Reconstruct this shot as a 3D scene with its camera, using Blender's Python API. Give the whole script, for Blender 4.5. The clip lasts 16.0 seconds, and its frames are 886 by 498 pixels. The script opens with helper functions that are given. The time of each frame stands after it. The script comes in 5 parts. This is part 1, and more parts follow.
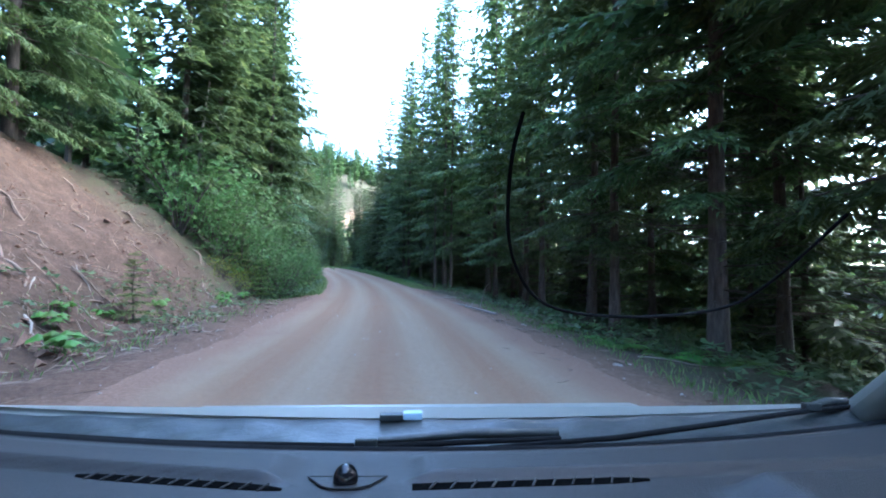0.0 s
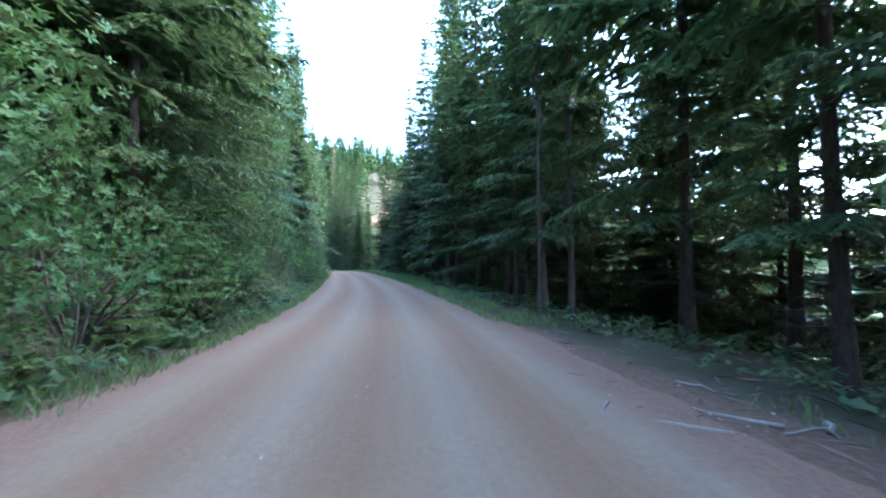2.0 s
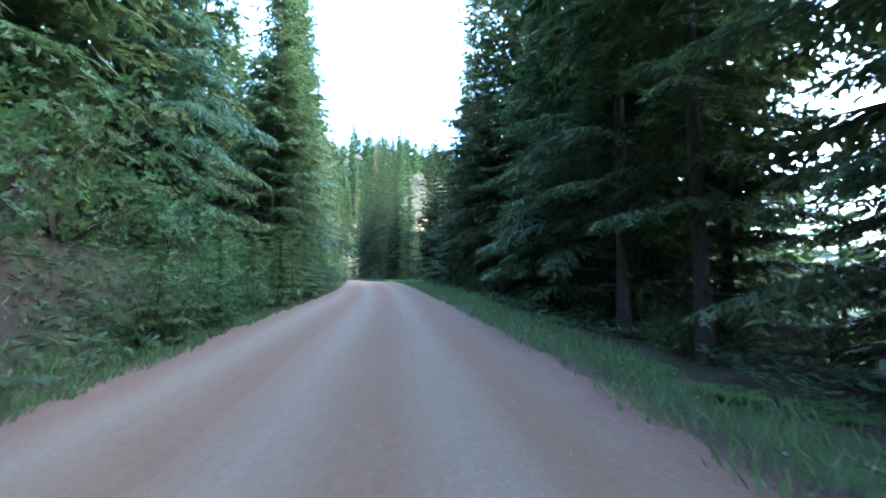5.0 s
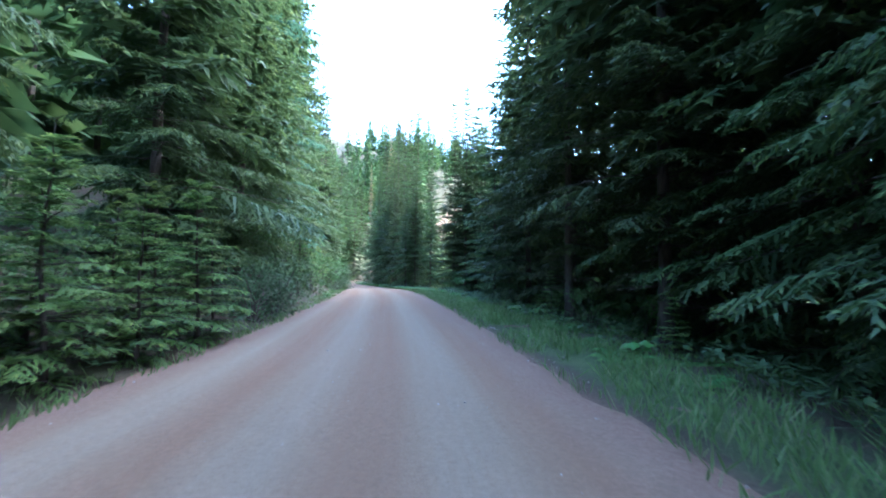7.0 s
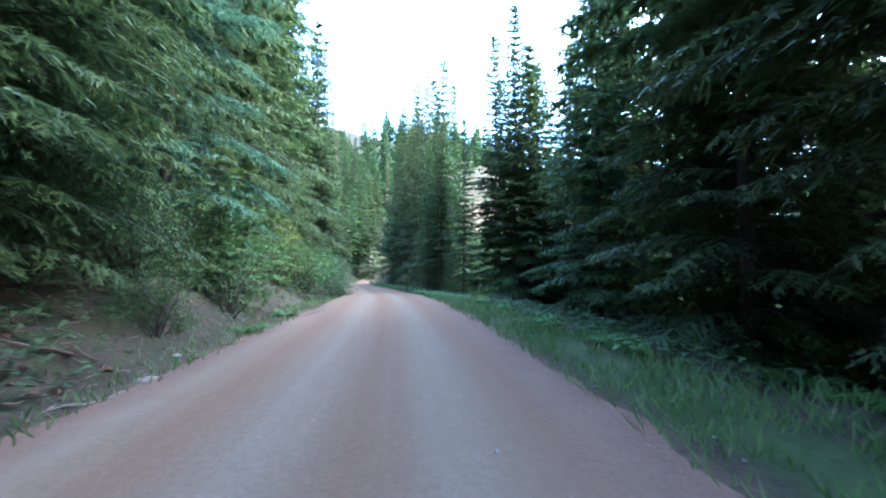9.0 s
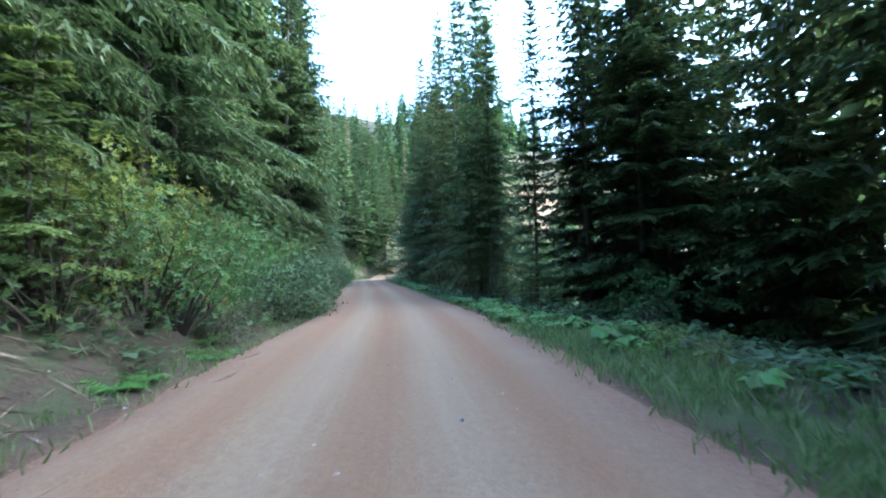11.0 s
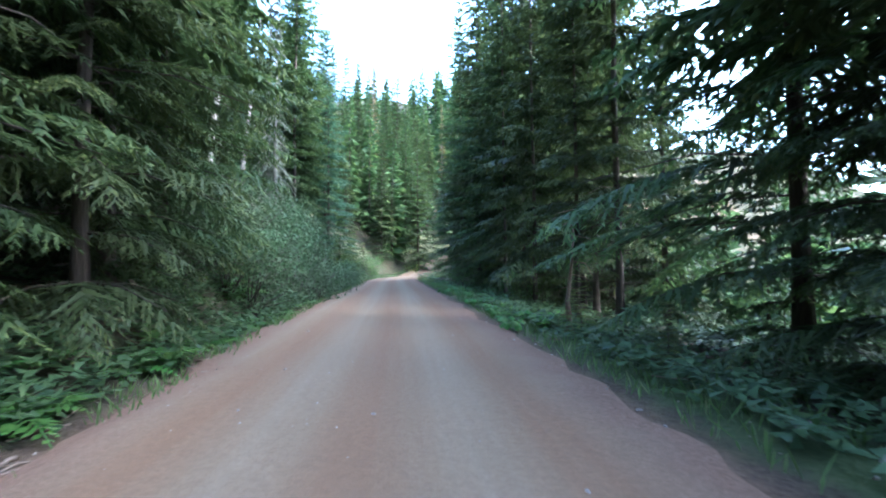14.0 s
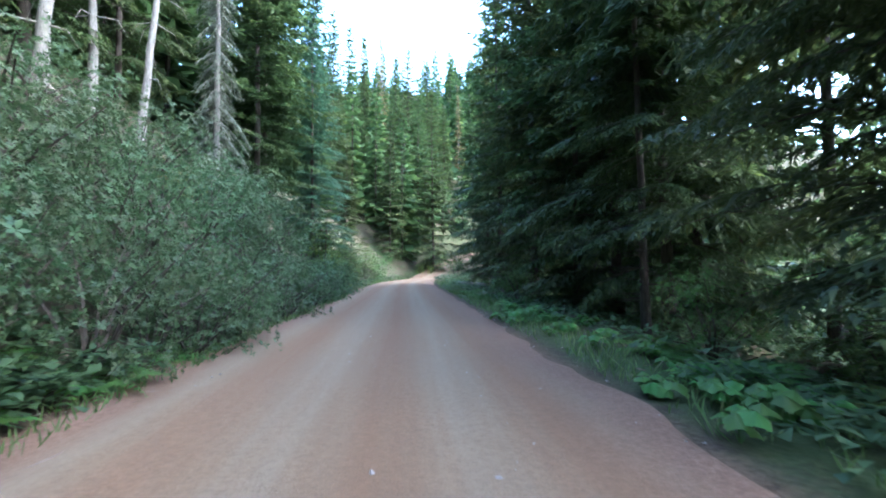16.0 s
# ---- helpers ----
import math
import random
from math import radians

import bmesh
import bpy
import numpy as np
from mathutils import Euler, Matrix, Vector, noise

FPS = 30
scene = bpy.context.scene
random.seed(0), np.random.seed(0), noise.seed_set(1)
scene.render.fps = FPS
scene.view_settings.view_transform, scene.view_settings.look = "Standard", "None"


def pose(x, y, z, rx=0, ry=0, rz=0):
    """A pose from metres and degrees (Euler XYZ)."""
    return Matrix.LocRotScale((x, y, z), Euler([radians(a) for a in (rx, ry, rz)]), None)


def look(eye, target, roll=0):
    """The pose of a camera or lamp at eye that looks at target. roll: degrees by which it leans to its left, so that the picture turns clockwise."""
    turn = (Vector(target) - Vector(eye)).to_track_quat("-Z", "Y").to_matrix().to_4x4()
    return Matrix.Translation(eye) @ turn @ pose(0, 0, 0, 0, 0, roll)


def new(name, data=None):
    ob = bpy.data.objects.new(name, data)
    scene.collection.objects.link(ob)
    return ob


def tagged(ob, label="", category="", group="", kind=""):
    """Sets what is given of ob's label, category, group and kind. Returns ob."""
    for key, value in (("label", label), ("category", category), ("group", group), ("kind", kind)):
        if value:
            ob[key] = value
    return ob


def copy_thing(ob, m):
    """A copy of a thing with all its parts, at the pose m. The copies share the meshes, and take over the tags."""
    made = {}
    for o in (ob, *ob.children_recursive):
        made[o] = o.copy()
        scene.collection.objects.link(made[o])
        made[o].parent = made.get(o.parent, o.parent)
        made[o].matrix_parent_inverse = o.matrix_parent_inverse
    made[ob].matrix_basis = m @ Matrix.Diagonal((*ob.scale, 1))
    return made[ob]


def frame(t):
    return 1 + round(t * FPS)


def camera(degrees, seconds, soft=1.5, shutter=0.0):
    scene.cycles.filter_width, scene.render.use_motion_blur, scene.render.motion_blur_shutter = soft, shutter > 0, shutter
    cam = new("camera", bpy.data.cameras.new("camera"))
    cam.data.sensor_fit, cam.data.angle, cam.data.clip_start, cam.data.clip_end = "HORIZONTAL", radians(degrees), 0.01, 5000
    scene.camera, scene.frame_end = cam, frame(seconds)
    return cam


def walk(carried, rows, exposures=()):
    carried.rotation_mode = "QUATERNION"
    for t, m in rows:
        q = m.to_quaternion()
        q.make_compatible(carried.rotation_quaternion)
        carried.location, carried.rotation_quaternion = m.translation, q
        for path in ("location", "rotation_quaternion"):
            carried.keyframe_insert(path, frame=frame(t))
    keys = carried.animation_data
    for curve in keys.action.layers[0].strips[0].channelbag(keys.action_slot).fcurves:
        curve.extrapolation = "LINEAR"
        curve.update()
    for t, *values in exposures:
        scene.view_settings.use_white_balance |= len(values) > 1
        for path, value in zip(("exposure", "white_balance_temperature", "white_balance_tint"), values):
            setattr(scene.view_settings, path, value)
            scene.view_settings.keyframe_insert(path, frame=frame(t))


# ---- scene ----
cam = camera(88.0, 16.0, soft=1.9, shutter=0.12)
# seconds, eye x, y, z, pitch, lean and heading in degrees
PATH = [
    (0, 0.000, 0.000, 1.400, 2.95, 0.94, -4.79),
    (0.5, -0.039, 5.093, 1.395, 2.95, 0.58, -3.91),
    (1, -0.166, 10.035, 1.397, 3.08, 0.53, -2.71),
    (1.5, -0.386, 14.778, 1.439, 3.22, 0.49, -1.51),
    (2, -0.686, 19.287, 1.499, 3.20, 0.02, -0.44),
    (2.5, -1.051, 23.599, 1.549, 3.55, 0.67, 0.53),
    (3, -1.479, 27.791, 1.600, 3.63, 0.10, 1.58),
    (3.5, -1.962, 31.823, 1.669, 3.84, -0.06, 2.52),
    (4, -2.472, 35.621, 1.751, 4.13, 0.41, 3.22),
    (4.5, -3.026, 39.298, 1.841, 4.12, 0.28, 4.32),
    (5, -3.646, 42.989, 1.944, 4.25, 0.43, 5.20),
    (5.5, -4.323, 46.703, 2.059, 4.37, 0.64, 5.90),
    (6, -5.044, 50.425, 2.180, 4.49, 0.92, 6.44),
    (6.5, -5.793, 54.143, 2.298, 4.61, 0.51, 6.78),
    (7, -6.565, 57.810, 2.409, 4.64, 0.51, 7.42),
    (7.5, -7.347, 61.346, 2.512, 4.57, 0.51, 7.94),
    (8, -8.146, 64.792, 2.611, 4.58, 0.44, 8.60),
    (8.5, -8.987, 68.241, 2.715, 4.51, 0.47, 9.24),
    (9, -9.870, 71.712, 2.835, 4.37, 0.35, 9.75),
    (9.5, -10.806, 75.232, 2.966, 4.14, -0.27, 10.43),
    (10, -11.802, 78.818, 3.092, 3.87, -0.49, 11.05),
    (10.5, -12.857, 82.464, 3.206, 3.60, -0.77, 11.65),
    (11, -13.967, 86.160, 3.305, 3.33, -1.12, 12.23),
    (11.5, -15.127, 89.891, 3.389, 3.27, -0.76, 12.73),
    (12, -16.317, 93.595, 3.442, 3.09, -0.43, 13.31),
    (12.5, -17.502, 97.145, 3.456, 3.07, -0.46, 14.06),
    (13, -18.681, 100.523, 3.464, 3.10, -0.33, 14.85),
    (13.5, -19.899, 103.851, 3.481, 3.03, 0.04, 15.75),
    (14, -21.160, 107.159, 3.499, 3.00, -0.33, 16.44),
    (14.5, -22.398, 110.322, 3.518, 3.01, -0.54, 16.73),
    (15, -23.567, 113.260, 3.556, 3.02, -0.19, 17.09),
    (15.5, -24.733, 116.124, 3.611, 3.06, -0.49, 17.65),
    (16, -25.950, 119.055, 3.668, 3.05, -0.48, 17.89),
]


def eye_pose(x, y, z, up, lean, turn):
    a, b = radians(turn), radians(up)
    ahead = Vector((-math.sin(a) * math.cos(b), math.cos(a) * math.cos(b), math.sin(b)))
    return look((x, y, z), Vector((x, y, z)) + ahead, lean)


# the car is at rest for the first instant
FIRST, SECOND = PATH[0][1:], PATH[1][1:]
SOON = [a * 0.8 + b * 0.2 for a, b in zip(FIRST, SECOND)]
walk(cam, [(0.0, eye_pose(*FIRST)), (1 / 30, eye_pose(*FIRST)), (0.1, eye_pose(*SOON))] + [(t, eye_pose(*row)) for t, *row in PATH[1:]],
     exposures=[(0.0, 4.4, 4950, 4), (4.0, 4.4, 4950, 4), (6.5, 4.55, 4800, 6), (9.2, 4.3, 4800, 6), (11.5, 3.9, 4950, 0), (13.5, 4.15, 4950, 3), (16.0, 4.1, 5000, 3)])

# ---- sky and sun: soft light from a bright evening sky ----
world = bpy.data.worlds.new("evening_sky")
scene.world = world
world.use_nodes = True
sky = world.node_tree.nodes.new("ShaderNodeTexSky")
sky.sky_type, sky.sun_disc = "NISHITA", False
sky.sun_elevation, sky.sun_rotation = radians(44), radians(85)
sky.air_density, sky.dust_density, sky.ozone_density = 1.0, 3.0, 1.0
back = world.node_tree.nodes["Background"]
back.inputs[1].default_value = 0.15
world.node_tree.links.new(sky.outputs[0], back.inputs[0])
sun = new("sun", bpy.data.lights.new("sun", "SUN"))
sun.data.energy, sun.data.angle, sun.data.color = 0.25, radians(50), (1.0, 0.96, 0.91)
sun.matrix_world = look((40 * math.sin(radians(85)), 40 * math.cos(radians(85)), 38), (0, 0, 0))


# ---- materials ----
def shader(name):
    m = bpy.data.materials.new(name)
    m.use_nodes = True
    m.node_tree.nodes.clear()
    return m, m.node_tree.nodes, m.node_tree.links


def ramp(nodes, stops):
    r = nodes.new("ShaderNodeValToRGB")
    while len(r.color_ramp.elements) < len(stops):
        r.color_ramp.elements.new(0.5)
    for e, (at, col) in zip(r.color_ramp.elements, stops):
        e.position, e.color = at, (*col, 1)
    return r


def noise_tex(nodes, links, scale, detail=4.0, rough=0.6, vector=None):
    n = nodes.new("ShaderNodeTexNoise")
    n.inputs["Scale"].default_value, n.inputs["Detail"].default_value, n.inputs["Roughness"].default_value = scale, detail, rough
    if vector is not None:
        links.new(vector, n.inputs["Vector"])
    return n.outputs["Fac"]


def mixed(nodes, links, fac, a, b, how="MIX"):
    m = nodes.new("ShaderNodeMix")
    m.data_type, m.blend_type = "RGBA", how
    for sock, v in ((m.inputs[0], fac), (m.inputs[6], a), (m.inputs[7], b)):
        if isinstance(v, (int, float)):
            sock.default_value = v
        elif isinstance(v, tuple):
            sock.default_value = (*v, 1)
        else:
            links.new(v, sock)
    return m.outputs[2]


def calc(nodes, links, op, a, b):
    m = nodes.new("ShaderNodeMath")
    m.operation, m.use_clamp = op, op in ("SUBTRACT", "ADD")
    for sock, v in zip(m.inputs, (a, b)):
        if isinstance(v, (int, float)):
            sock.default_value = v
        else:
            links.new(v, sock)
    return m.outputs[0]


def finish(m, nodes, links, colour, rough=0.9, bump=None, strength=0.4, distance=0.02, metal=0.0, spec=0.3):
    p, out = nodes.new("ShaderNodeBsdfPrincipled"), nodes.new("ShaderNodeOutputMaterial")
    if isinstance(colour, tuple):
        p.inputs["Base Color"].default_value = (*colour, 1)
    else:
        links.new(colour, p.inputs["Base Color"])
    if isinstance(rough, (int, float)):
        p.inputs["Roughness"].default_value = rough
    else:
        links.new(rough, p.inputs["Roughness"])
    p.inputs["Metallic"].default_value, p.inputs["Specular IOR Level"].default_value = metal, spec
    if bump is not None:
        b = nodes.new("ShaderNodeBump")
        b.inputs["Strength"].default_value, b.inputs["Distance"].default_value = strength, distance
        links.new(bump, b.inputs["Height"])
        links.new(b.outputs[0], p.inputs["Normal"])
    links.new(p.outputs[0], out.inputs[0])
    return m


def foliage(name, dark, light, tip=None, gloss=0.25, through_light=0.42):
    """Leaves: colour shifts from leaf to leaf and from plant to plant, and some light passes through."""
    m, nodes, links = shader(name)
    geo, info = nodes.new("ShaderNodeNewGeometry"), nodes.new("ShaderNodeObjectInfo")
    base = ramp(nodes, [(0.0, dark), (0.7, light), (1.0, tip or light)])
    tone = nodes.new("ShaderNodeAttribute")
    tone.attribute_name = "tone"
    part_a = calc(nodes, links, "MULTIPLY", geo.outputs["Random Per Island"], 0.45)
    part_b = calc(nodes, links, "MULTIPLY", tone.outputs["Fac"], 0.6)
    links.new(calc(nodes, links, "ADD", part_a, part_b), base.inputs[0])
    hsv = nodes.new("ShaderNodeHueSaturation")
    hue = calc(nodes, links, "MULTIPLY", info.outputs["Random"], 0.05)
    links.new(calc(nodes, links, "ADD", hue, 0.475), hsv.inputs["Hue"])
    val = calc(nodes, links, "MULTIPLY", info.outputs["Random"], 0.5)
    node = nodes.new("ShaderNodeMath")
    node.operation = "ADD"
    links.new(val, node.inputs[0])
    node.inputs[1].default_value = 0.75
    links.new(node.outputs[0], hsv.inputs["Value"])
    links.new(base.outputs[0], hsv.inputs["Color"])
    tex = nodes.new("ShaderNodeTexCoord")
    patch = noise_tex(nodes, links, 0.9, 2.0, 0.5, tex.outputs["Object"])
    colour = mixed(nodes, links, calc(nodes, links, "MULTIPLY", patch, 0.5), hsv.outputs[0], (dark[0] * 0.8, dark[1] * 0.8, dark[2] * 0.8))
    p, t, mix, out = (nodes.new(k) for k in ("ShaderNodeBsdfPrincipled", "ShaderNodeBsdfTranslucent", "ShaderNodeMixShader", "ShaderNodeOutputMaterial"))
    p.inputs["Roughness"].default_value, p.inputs["Specular IOR Level"].default_value = 0.55, gloss
    links.new(colour, p.inputs["Base Color"])
    links.new(colour, t.inputs[0])
    mix.inputs[0].default_value = through_light
    links.new(p.outputs[0], mix.inputs[1])
    links.new(t.outputs[0], mix.inputs[2])
    links.new(mix.outputs[0], out.inputs[0])
    return m


def bark(name, dark, light, scale=6.0):
    m, nodes, links = shader(name)
    tex, stretch = nodes.new("ShaderNodeTexCoord"), nodes.new("ShaderNodeMapping")
    stretch.inputs["Scale"].default_value = (1, 1, 0.18)
    links.new(tex.outputs["Object"], stretch.inputs[0])
    ridges = noise_tex(nodes, links, scale * 3, 5.0, 0.65, stretch.outputs[0])
    moss = noise_tex(nodes, links, 1.3, 3.0, 0.6, tex.outputs["Object"])
    c = ramp(nodes, [(0.3, dark), (0.7, light)])
    links.new(ridges, c.inputs[0])
    grown = ramp(nodes, [(0.52, (0, 0, 0)), (0.7, (1, 1, 1))])
    links.new(moss, grown.inputs[0])
    col = mixed(nodes, links, calc(nodes, links, "MULTIPLY", grown.outputs[0], 0.5), c.outputs[0], (0.07, 0.08, 0.035))
    return finish(m, nodes, links, col, 0.95, ridges, 0.8, 0.03, spec=0.15)


def earth_material():
    """Forest floor: needle litter, with bare red earth and grass where the ground's own marks say so."""
    m, nodes, links = shader("forest_floor")
    tex = nodes.new("ShaderNodeTexCoord")
    at = tex.outputs["Object"]
    fine, mid, big = noise_tex(nodes, links, 14, 6, 0.7, at), noise_tex(nodes, links, 2.2, 5, 0.65, at), noise_tex(nodes, links, 0.35, 3, 0.5, at)
    litter = ramp(nodes, [(0.25, (0.02, 0.014, 0.01)), (0.5, (0.06, 0.044, 0.03)), (0.68, (0.088, 0.064, 0.043)), (0.8, (0.15, 0.115, 0.08))])
    links.new(fine, litter.inputs[0])
    moss = ramp(nodes, [(0.42, (0, 0, 0)), (0.6, (1, 1, 1))])
    links.new(mid, moss.inputs[0])
    col = mixed(nodes, links, calc(nodes, links, "MULTIPLY", moss.outputs[0], 0.55), litter.outputs[0], (0.04, 0.065, 0.022))
    soil = ramp(nodes, [(0.34, (0.03, 0.018, 0.012)), (0.48, (0.056, 0.034, 0.023)), (0.58, (0.088, 0.053, 0.036)), (0.74, (0.15, 0.10, 0.074))])
    links.new(mixed(nodes, links, 0.5, fine, mid), soil.inputs[0])
    dusty = ramp(nodes, [(0.3, (0.08, 0.046, 0.029)), (0.5, (0.148, 0.086, 0.056)), (0.72, (0.21, 0.14, 0.098))])
    links.new(fine, dusty.inputs[0])
    turf = ramp(nodes, [(0.3, (0.022, 0.034, 0.013)), (0.5, (0.055, 0.08, 0.025)), (0.7, (0.11, 0.115, 0.05))])
    links.new(mixed(nodes, links, 0.4, fine, mid), turf.inputs[0])
    for key, over, lo, hi in (("bare", soil.outputs[0], 0.40, 0.62), ("green", turf.outputs[0], 0.45, 0.75), ("dust", dusty.outputs[0], 0.42, 0.78)):
        mark = nodes.new("ShaderNodeAttribute")
        mark.attribute_name = key
        edge = ramp(nodes, [(lo, (0, 0, 0)), (hi, (1, 1, 1))])
        wob = calc(nodes, links, "MULTIPLY", mid, 0.55)
        links.new(calc(nodes, links, "ADD", calc(nodes, links, "SUBTRACT", mark.outputs["Fac"], 0.25), wob), edge.inputs[0])
        gate = calc(nodes, links, "MULTIPLY", edge.outputs[0], mark.outputs["Fac"])
        col = mixed(nodes, links, gate, col, over)
    col = mixed(nodes, links, calc(nodes, links, "MULTIPLY", big, 0.35), col, (0.05, 0.04, 0.03))
    return finish(m, nodes, links, col, 0.97, fine, 0.9, 0.06, spec=0.1)


def road_material():
    """Pinkish crushed gravel: two worn, paler wheel tracks, redder loose ridges between and beside them."""
    m, nodes, links = shader("gravel")
    uv = nodes.new("ShaderNodeUVMap")
    uv.uv_map = "along"
    split = nodes.new("ShaderNodeSeparateXYZ")
    links.new(uv.outputs[0], split.inputs[0])
    tex = nodes.new("ShaderNodeTexCoord")
    at = tex.outputs["Object"]
    long = nodes.new("ShaderNodeMapping")
    long.inputs["Scale"].default_value = (5.0, 0.10, 1)
    links.new(uv.outputs[0], long.inputs[0])
    streak = noise_tex(nodes, links, 1.0, 4, 0.6, long.outputs[0])
    grit, stones, patch = noise_tex(nodes, links, 60, 4, 0.7, at), noise_tex(nodes, links, 17, 4, 0.7, at), noise_tex(nodes, links, 0.5, 3, 0.6, at)
    wander = calc(nodes, links, "MULTIPLY", noise_tex(nodes, links, 0.07, 2, 0.5, at), 0.5)
    side = nodes.new("ShaderNodeMath")
    side.operation = "ADD"
    links.new(split.outputs[0], side.inputs[0])
    links.new(wander, side.inputs[1])
    wave = nodes.new("ShaderNodeMath")
    wave.operation = "COSINE"
    turn = nodes.new("ShaderNodeMath")
    turn.operation = "MULTIPLY"
    turn.inputs[1].default_value = 3.9
    links.new(side.outputs[0], turn.inputs[0])
    links.new(turn.outputs[0], wave.inputs[0])
    half = nodes.new("ShaderNodeMath")
    half.operation, half.inputs[1].default_value, half.inputs[2].default_value = "MULTIPLY_ADD", 0.24, 0.28
    links.new(wave.outputs[0], half.inputs[0])
    ridge = nodes.new("ShaderNodeMath")
    ridge.operation, ridge.use_clamp = "ADD", True
    links.new(half.outputs[0], ridge.inputs[0])
    links.new(calc(nodes, links, "MULTIPLY", streak, 0.5), ridge.inputs[1])
    tone = ramp(nodes, [(0.08, (0.215, 0.164, 0.110)), (0.45, (0.188, 0.127, 0.077)), (0.85, (0.163, 0.090, 0.049))])
    links.new(ridge.outputs[0], tone.inputs[0])
    speck = ramp(nodes, [(0.3, (0.45, 0.45, 0.45)), (0.55, (1, 1, 1)), (0.78, (1.5, 1.5, 1.55))])
    links.new(mixed(nodes, links, 0.5, grit, stones), speck.inputs[0])
    col = mixed(nodes, links, 0.6, tone.outputs[0], speck.outputs[0], "MULTIPLY")
    col = mixed(nodes, links, calc(nodes, links, "MULTIPLY", patch, 0.4), col, (0.170, 0.118, 0.075))
    # loose red earth and litter creep in from the sides
    rim = nodes.new("ShaderNodeAttribute")
    rim.attribute_name = "rim"
    torn = nodes.new("ShaderNodeMath")
    torn.operation, torn.inputs[1].default_value, torn.inputs[2].default_value = "MULTIPLY_ADD", 0.9, -0.45
    links.new(mixed(nodes, links, 0.5, noise_tex(nodes, links, 1.7, 5, 0.7, at), stones), torn.inputs[0])
    edge = ramp(nodes, [(0.30, (0, 0, 0)), (0.78, (1, 1, 1))])
    links.new(calc(nodes, links, "ADD", rim.outputs["Fac"], torn.outputs[0]), edge.inputs[0])
    earth = ramp(nodes, [(0.3, (0.08, 0.046, 0.029)), (0.5, (0.15, 0.088, 0.056)), (0.72, (0.21, 0.14, 0.098))])
    links.new(mixed(nodes, links, 0.5, grit, stones), earth.inputs[0])
    col = mixed(nodes, links, edge.outputs[0], col, earth.outputs[0])
    height = mixed(nodes, links, 0.5, grit, stones)
    return finish(m, nodes, links, col, 0.95, height, 0.7, 0.03, spec=0.15)


def plain(name, a, b, scale=8.0, rough=0.7, bump=0.3, metal=0.0, spec=0.4):
    m, nodes, links = shader(name)
    tex = nodes.new("ShaderNodeTexCoord")
    n = noise_tex(nodes, links, scale, 5, 0.65, tex.outputs["Object"])
    big = noise_tex(nodes, links, scale * 0.15, 3, 0.5, tex.outputs["Object"])
    c = ramp(nodes, [(0.3, a), (0.7, b)])
    links.new(mixed(nodes, links, 0.4, n, big), c.inputs[0])
    return finish(m, nodes, links, c.outputs[0], rough, n, bump, 0.01, metal, spec)


# fir colours: dark end also carries the crown's inner shade, tip is new growth
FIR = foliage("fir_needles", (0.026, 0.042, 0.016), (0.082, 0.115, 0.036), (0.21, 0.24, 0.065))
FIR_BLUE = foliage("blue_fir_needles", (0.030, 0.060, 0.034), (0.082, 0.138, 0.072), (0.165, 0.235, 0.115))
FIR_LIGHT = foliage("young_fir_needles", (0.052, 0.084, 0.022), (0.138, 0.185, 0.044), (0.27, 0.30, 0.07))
FIR_TAN = foliage("dying_fir_needles", (0.12, 0.09, 0.04), (0.24, 0.18, 0.08), (0.30, 0.24, 0.12))
LICHEN = foliage("lichen", (0.08, 0.085, 0.06), (0.16, 0.165, 0.115), (0.22, 0.22, 0.16))
LEAF = foliage("shrub_leaves", (0.050, 0.095, 0.028), (0.098, 0.155, 0.040), (0.18, 0.235, 0.062), 0.22)
LEAF_DARK = foliage("evergreen_shrub_leaves", (0.036, 0.062, 0.024), (0.098, 0.142, 0.055), (0.23, 0.275, 0.115), 0.3)
LEAF_LIME = foliage("bright_shrub_leaves", (0.105, 0.135, 0.025), (0.205, 0.22, 0.035), (0.32, 0.31, 0.055), 0.2)
LEAF_DRY = foliage("dry_shrub_leaves", (0.075, 0.08, 0.042), (0.135, 0.14, 0.08), (0.2, 0.19, 0.115), 0.2)
FERN = foliage("fern_fronds", (0.045, 0.10, 0.02), (0.10, 0.19, 0.035), (0.16, 0.26, 0.05), 0.3)
GRASS = foliage("verge_grass", (0.07, 0.11, 0.03), (0.14, 0.19, 0.06), (0.26, 0.25, 0.13), 0.2)
BARK = bark("fir_bark", (0.03, 0.024, 0.02), (0.09, 0.07, 0.056))
BARK_GREY = bark("dead_wood_bark", (0.10, 0.085, 0.072), (0.26, 0.235, 0.21))
DEAD = plain("bleached_wood", (0.11, 0.09, 0.073), (0.25, 0.212, 0.175), 20, 0.9)
ROOT = plain("dry_roots", (0.085, 0.057, 0.04), (0.19, 0.135, 0.098), 20, 0.95)
STONE = plain("road_stone", (0.15, 0.12, 0.10), (0.32, 0.27, 0.235), 14, 0.9)
SOIL = plain("earth_clods", (0.055, 0.032, 0.022), (0.14, 0.088, 0.062), 25, 0.97, 0.5, 0.0, 0.1)
FLOOR, GRAVEL = earth_material(), road_material()

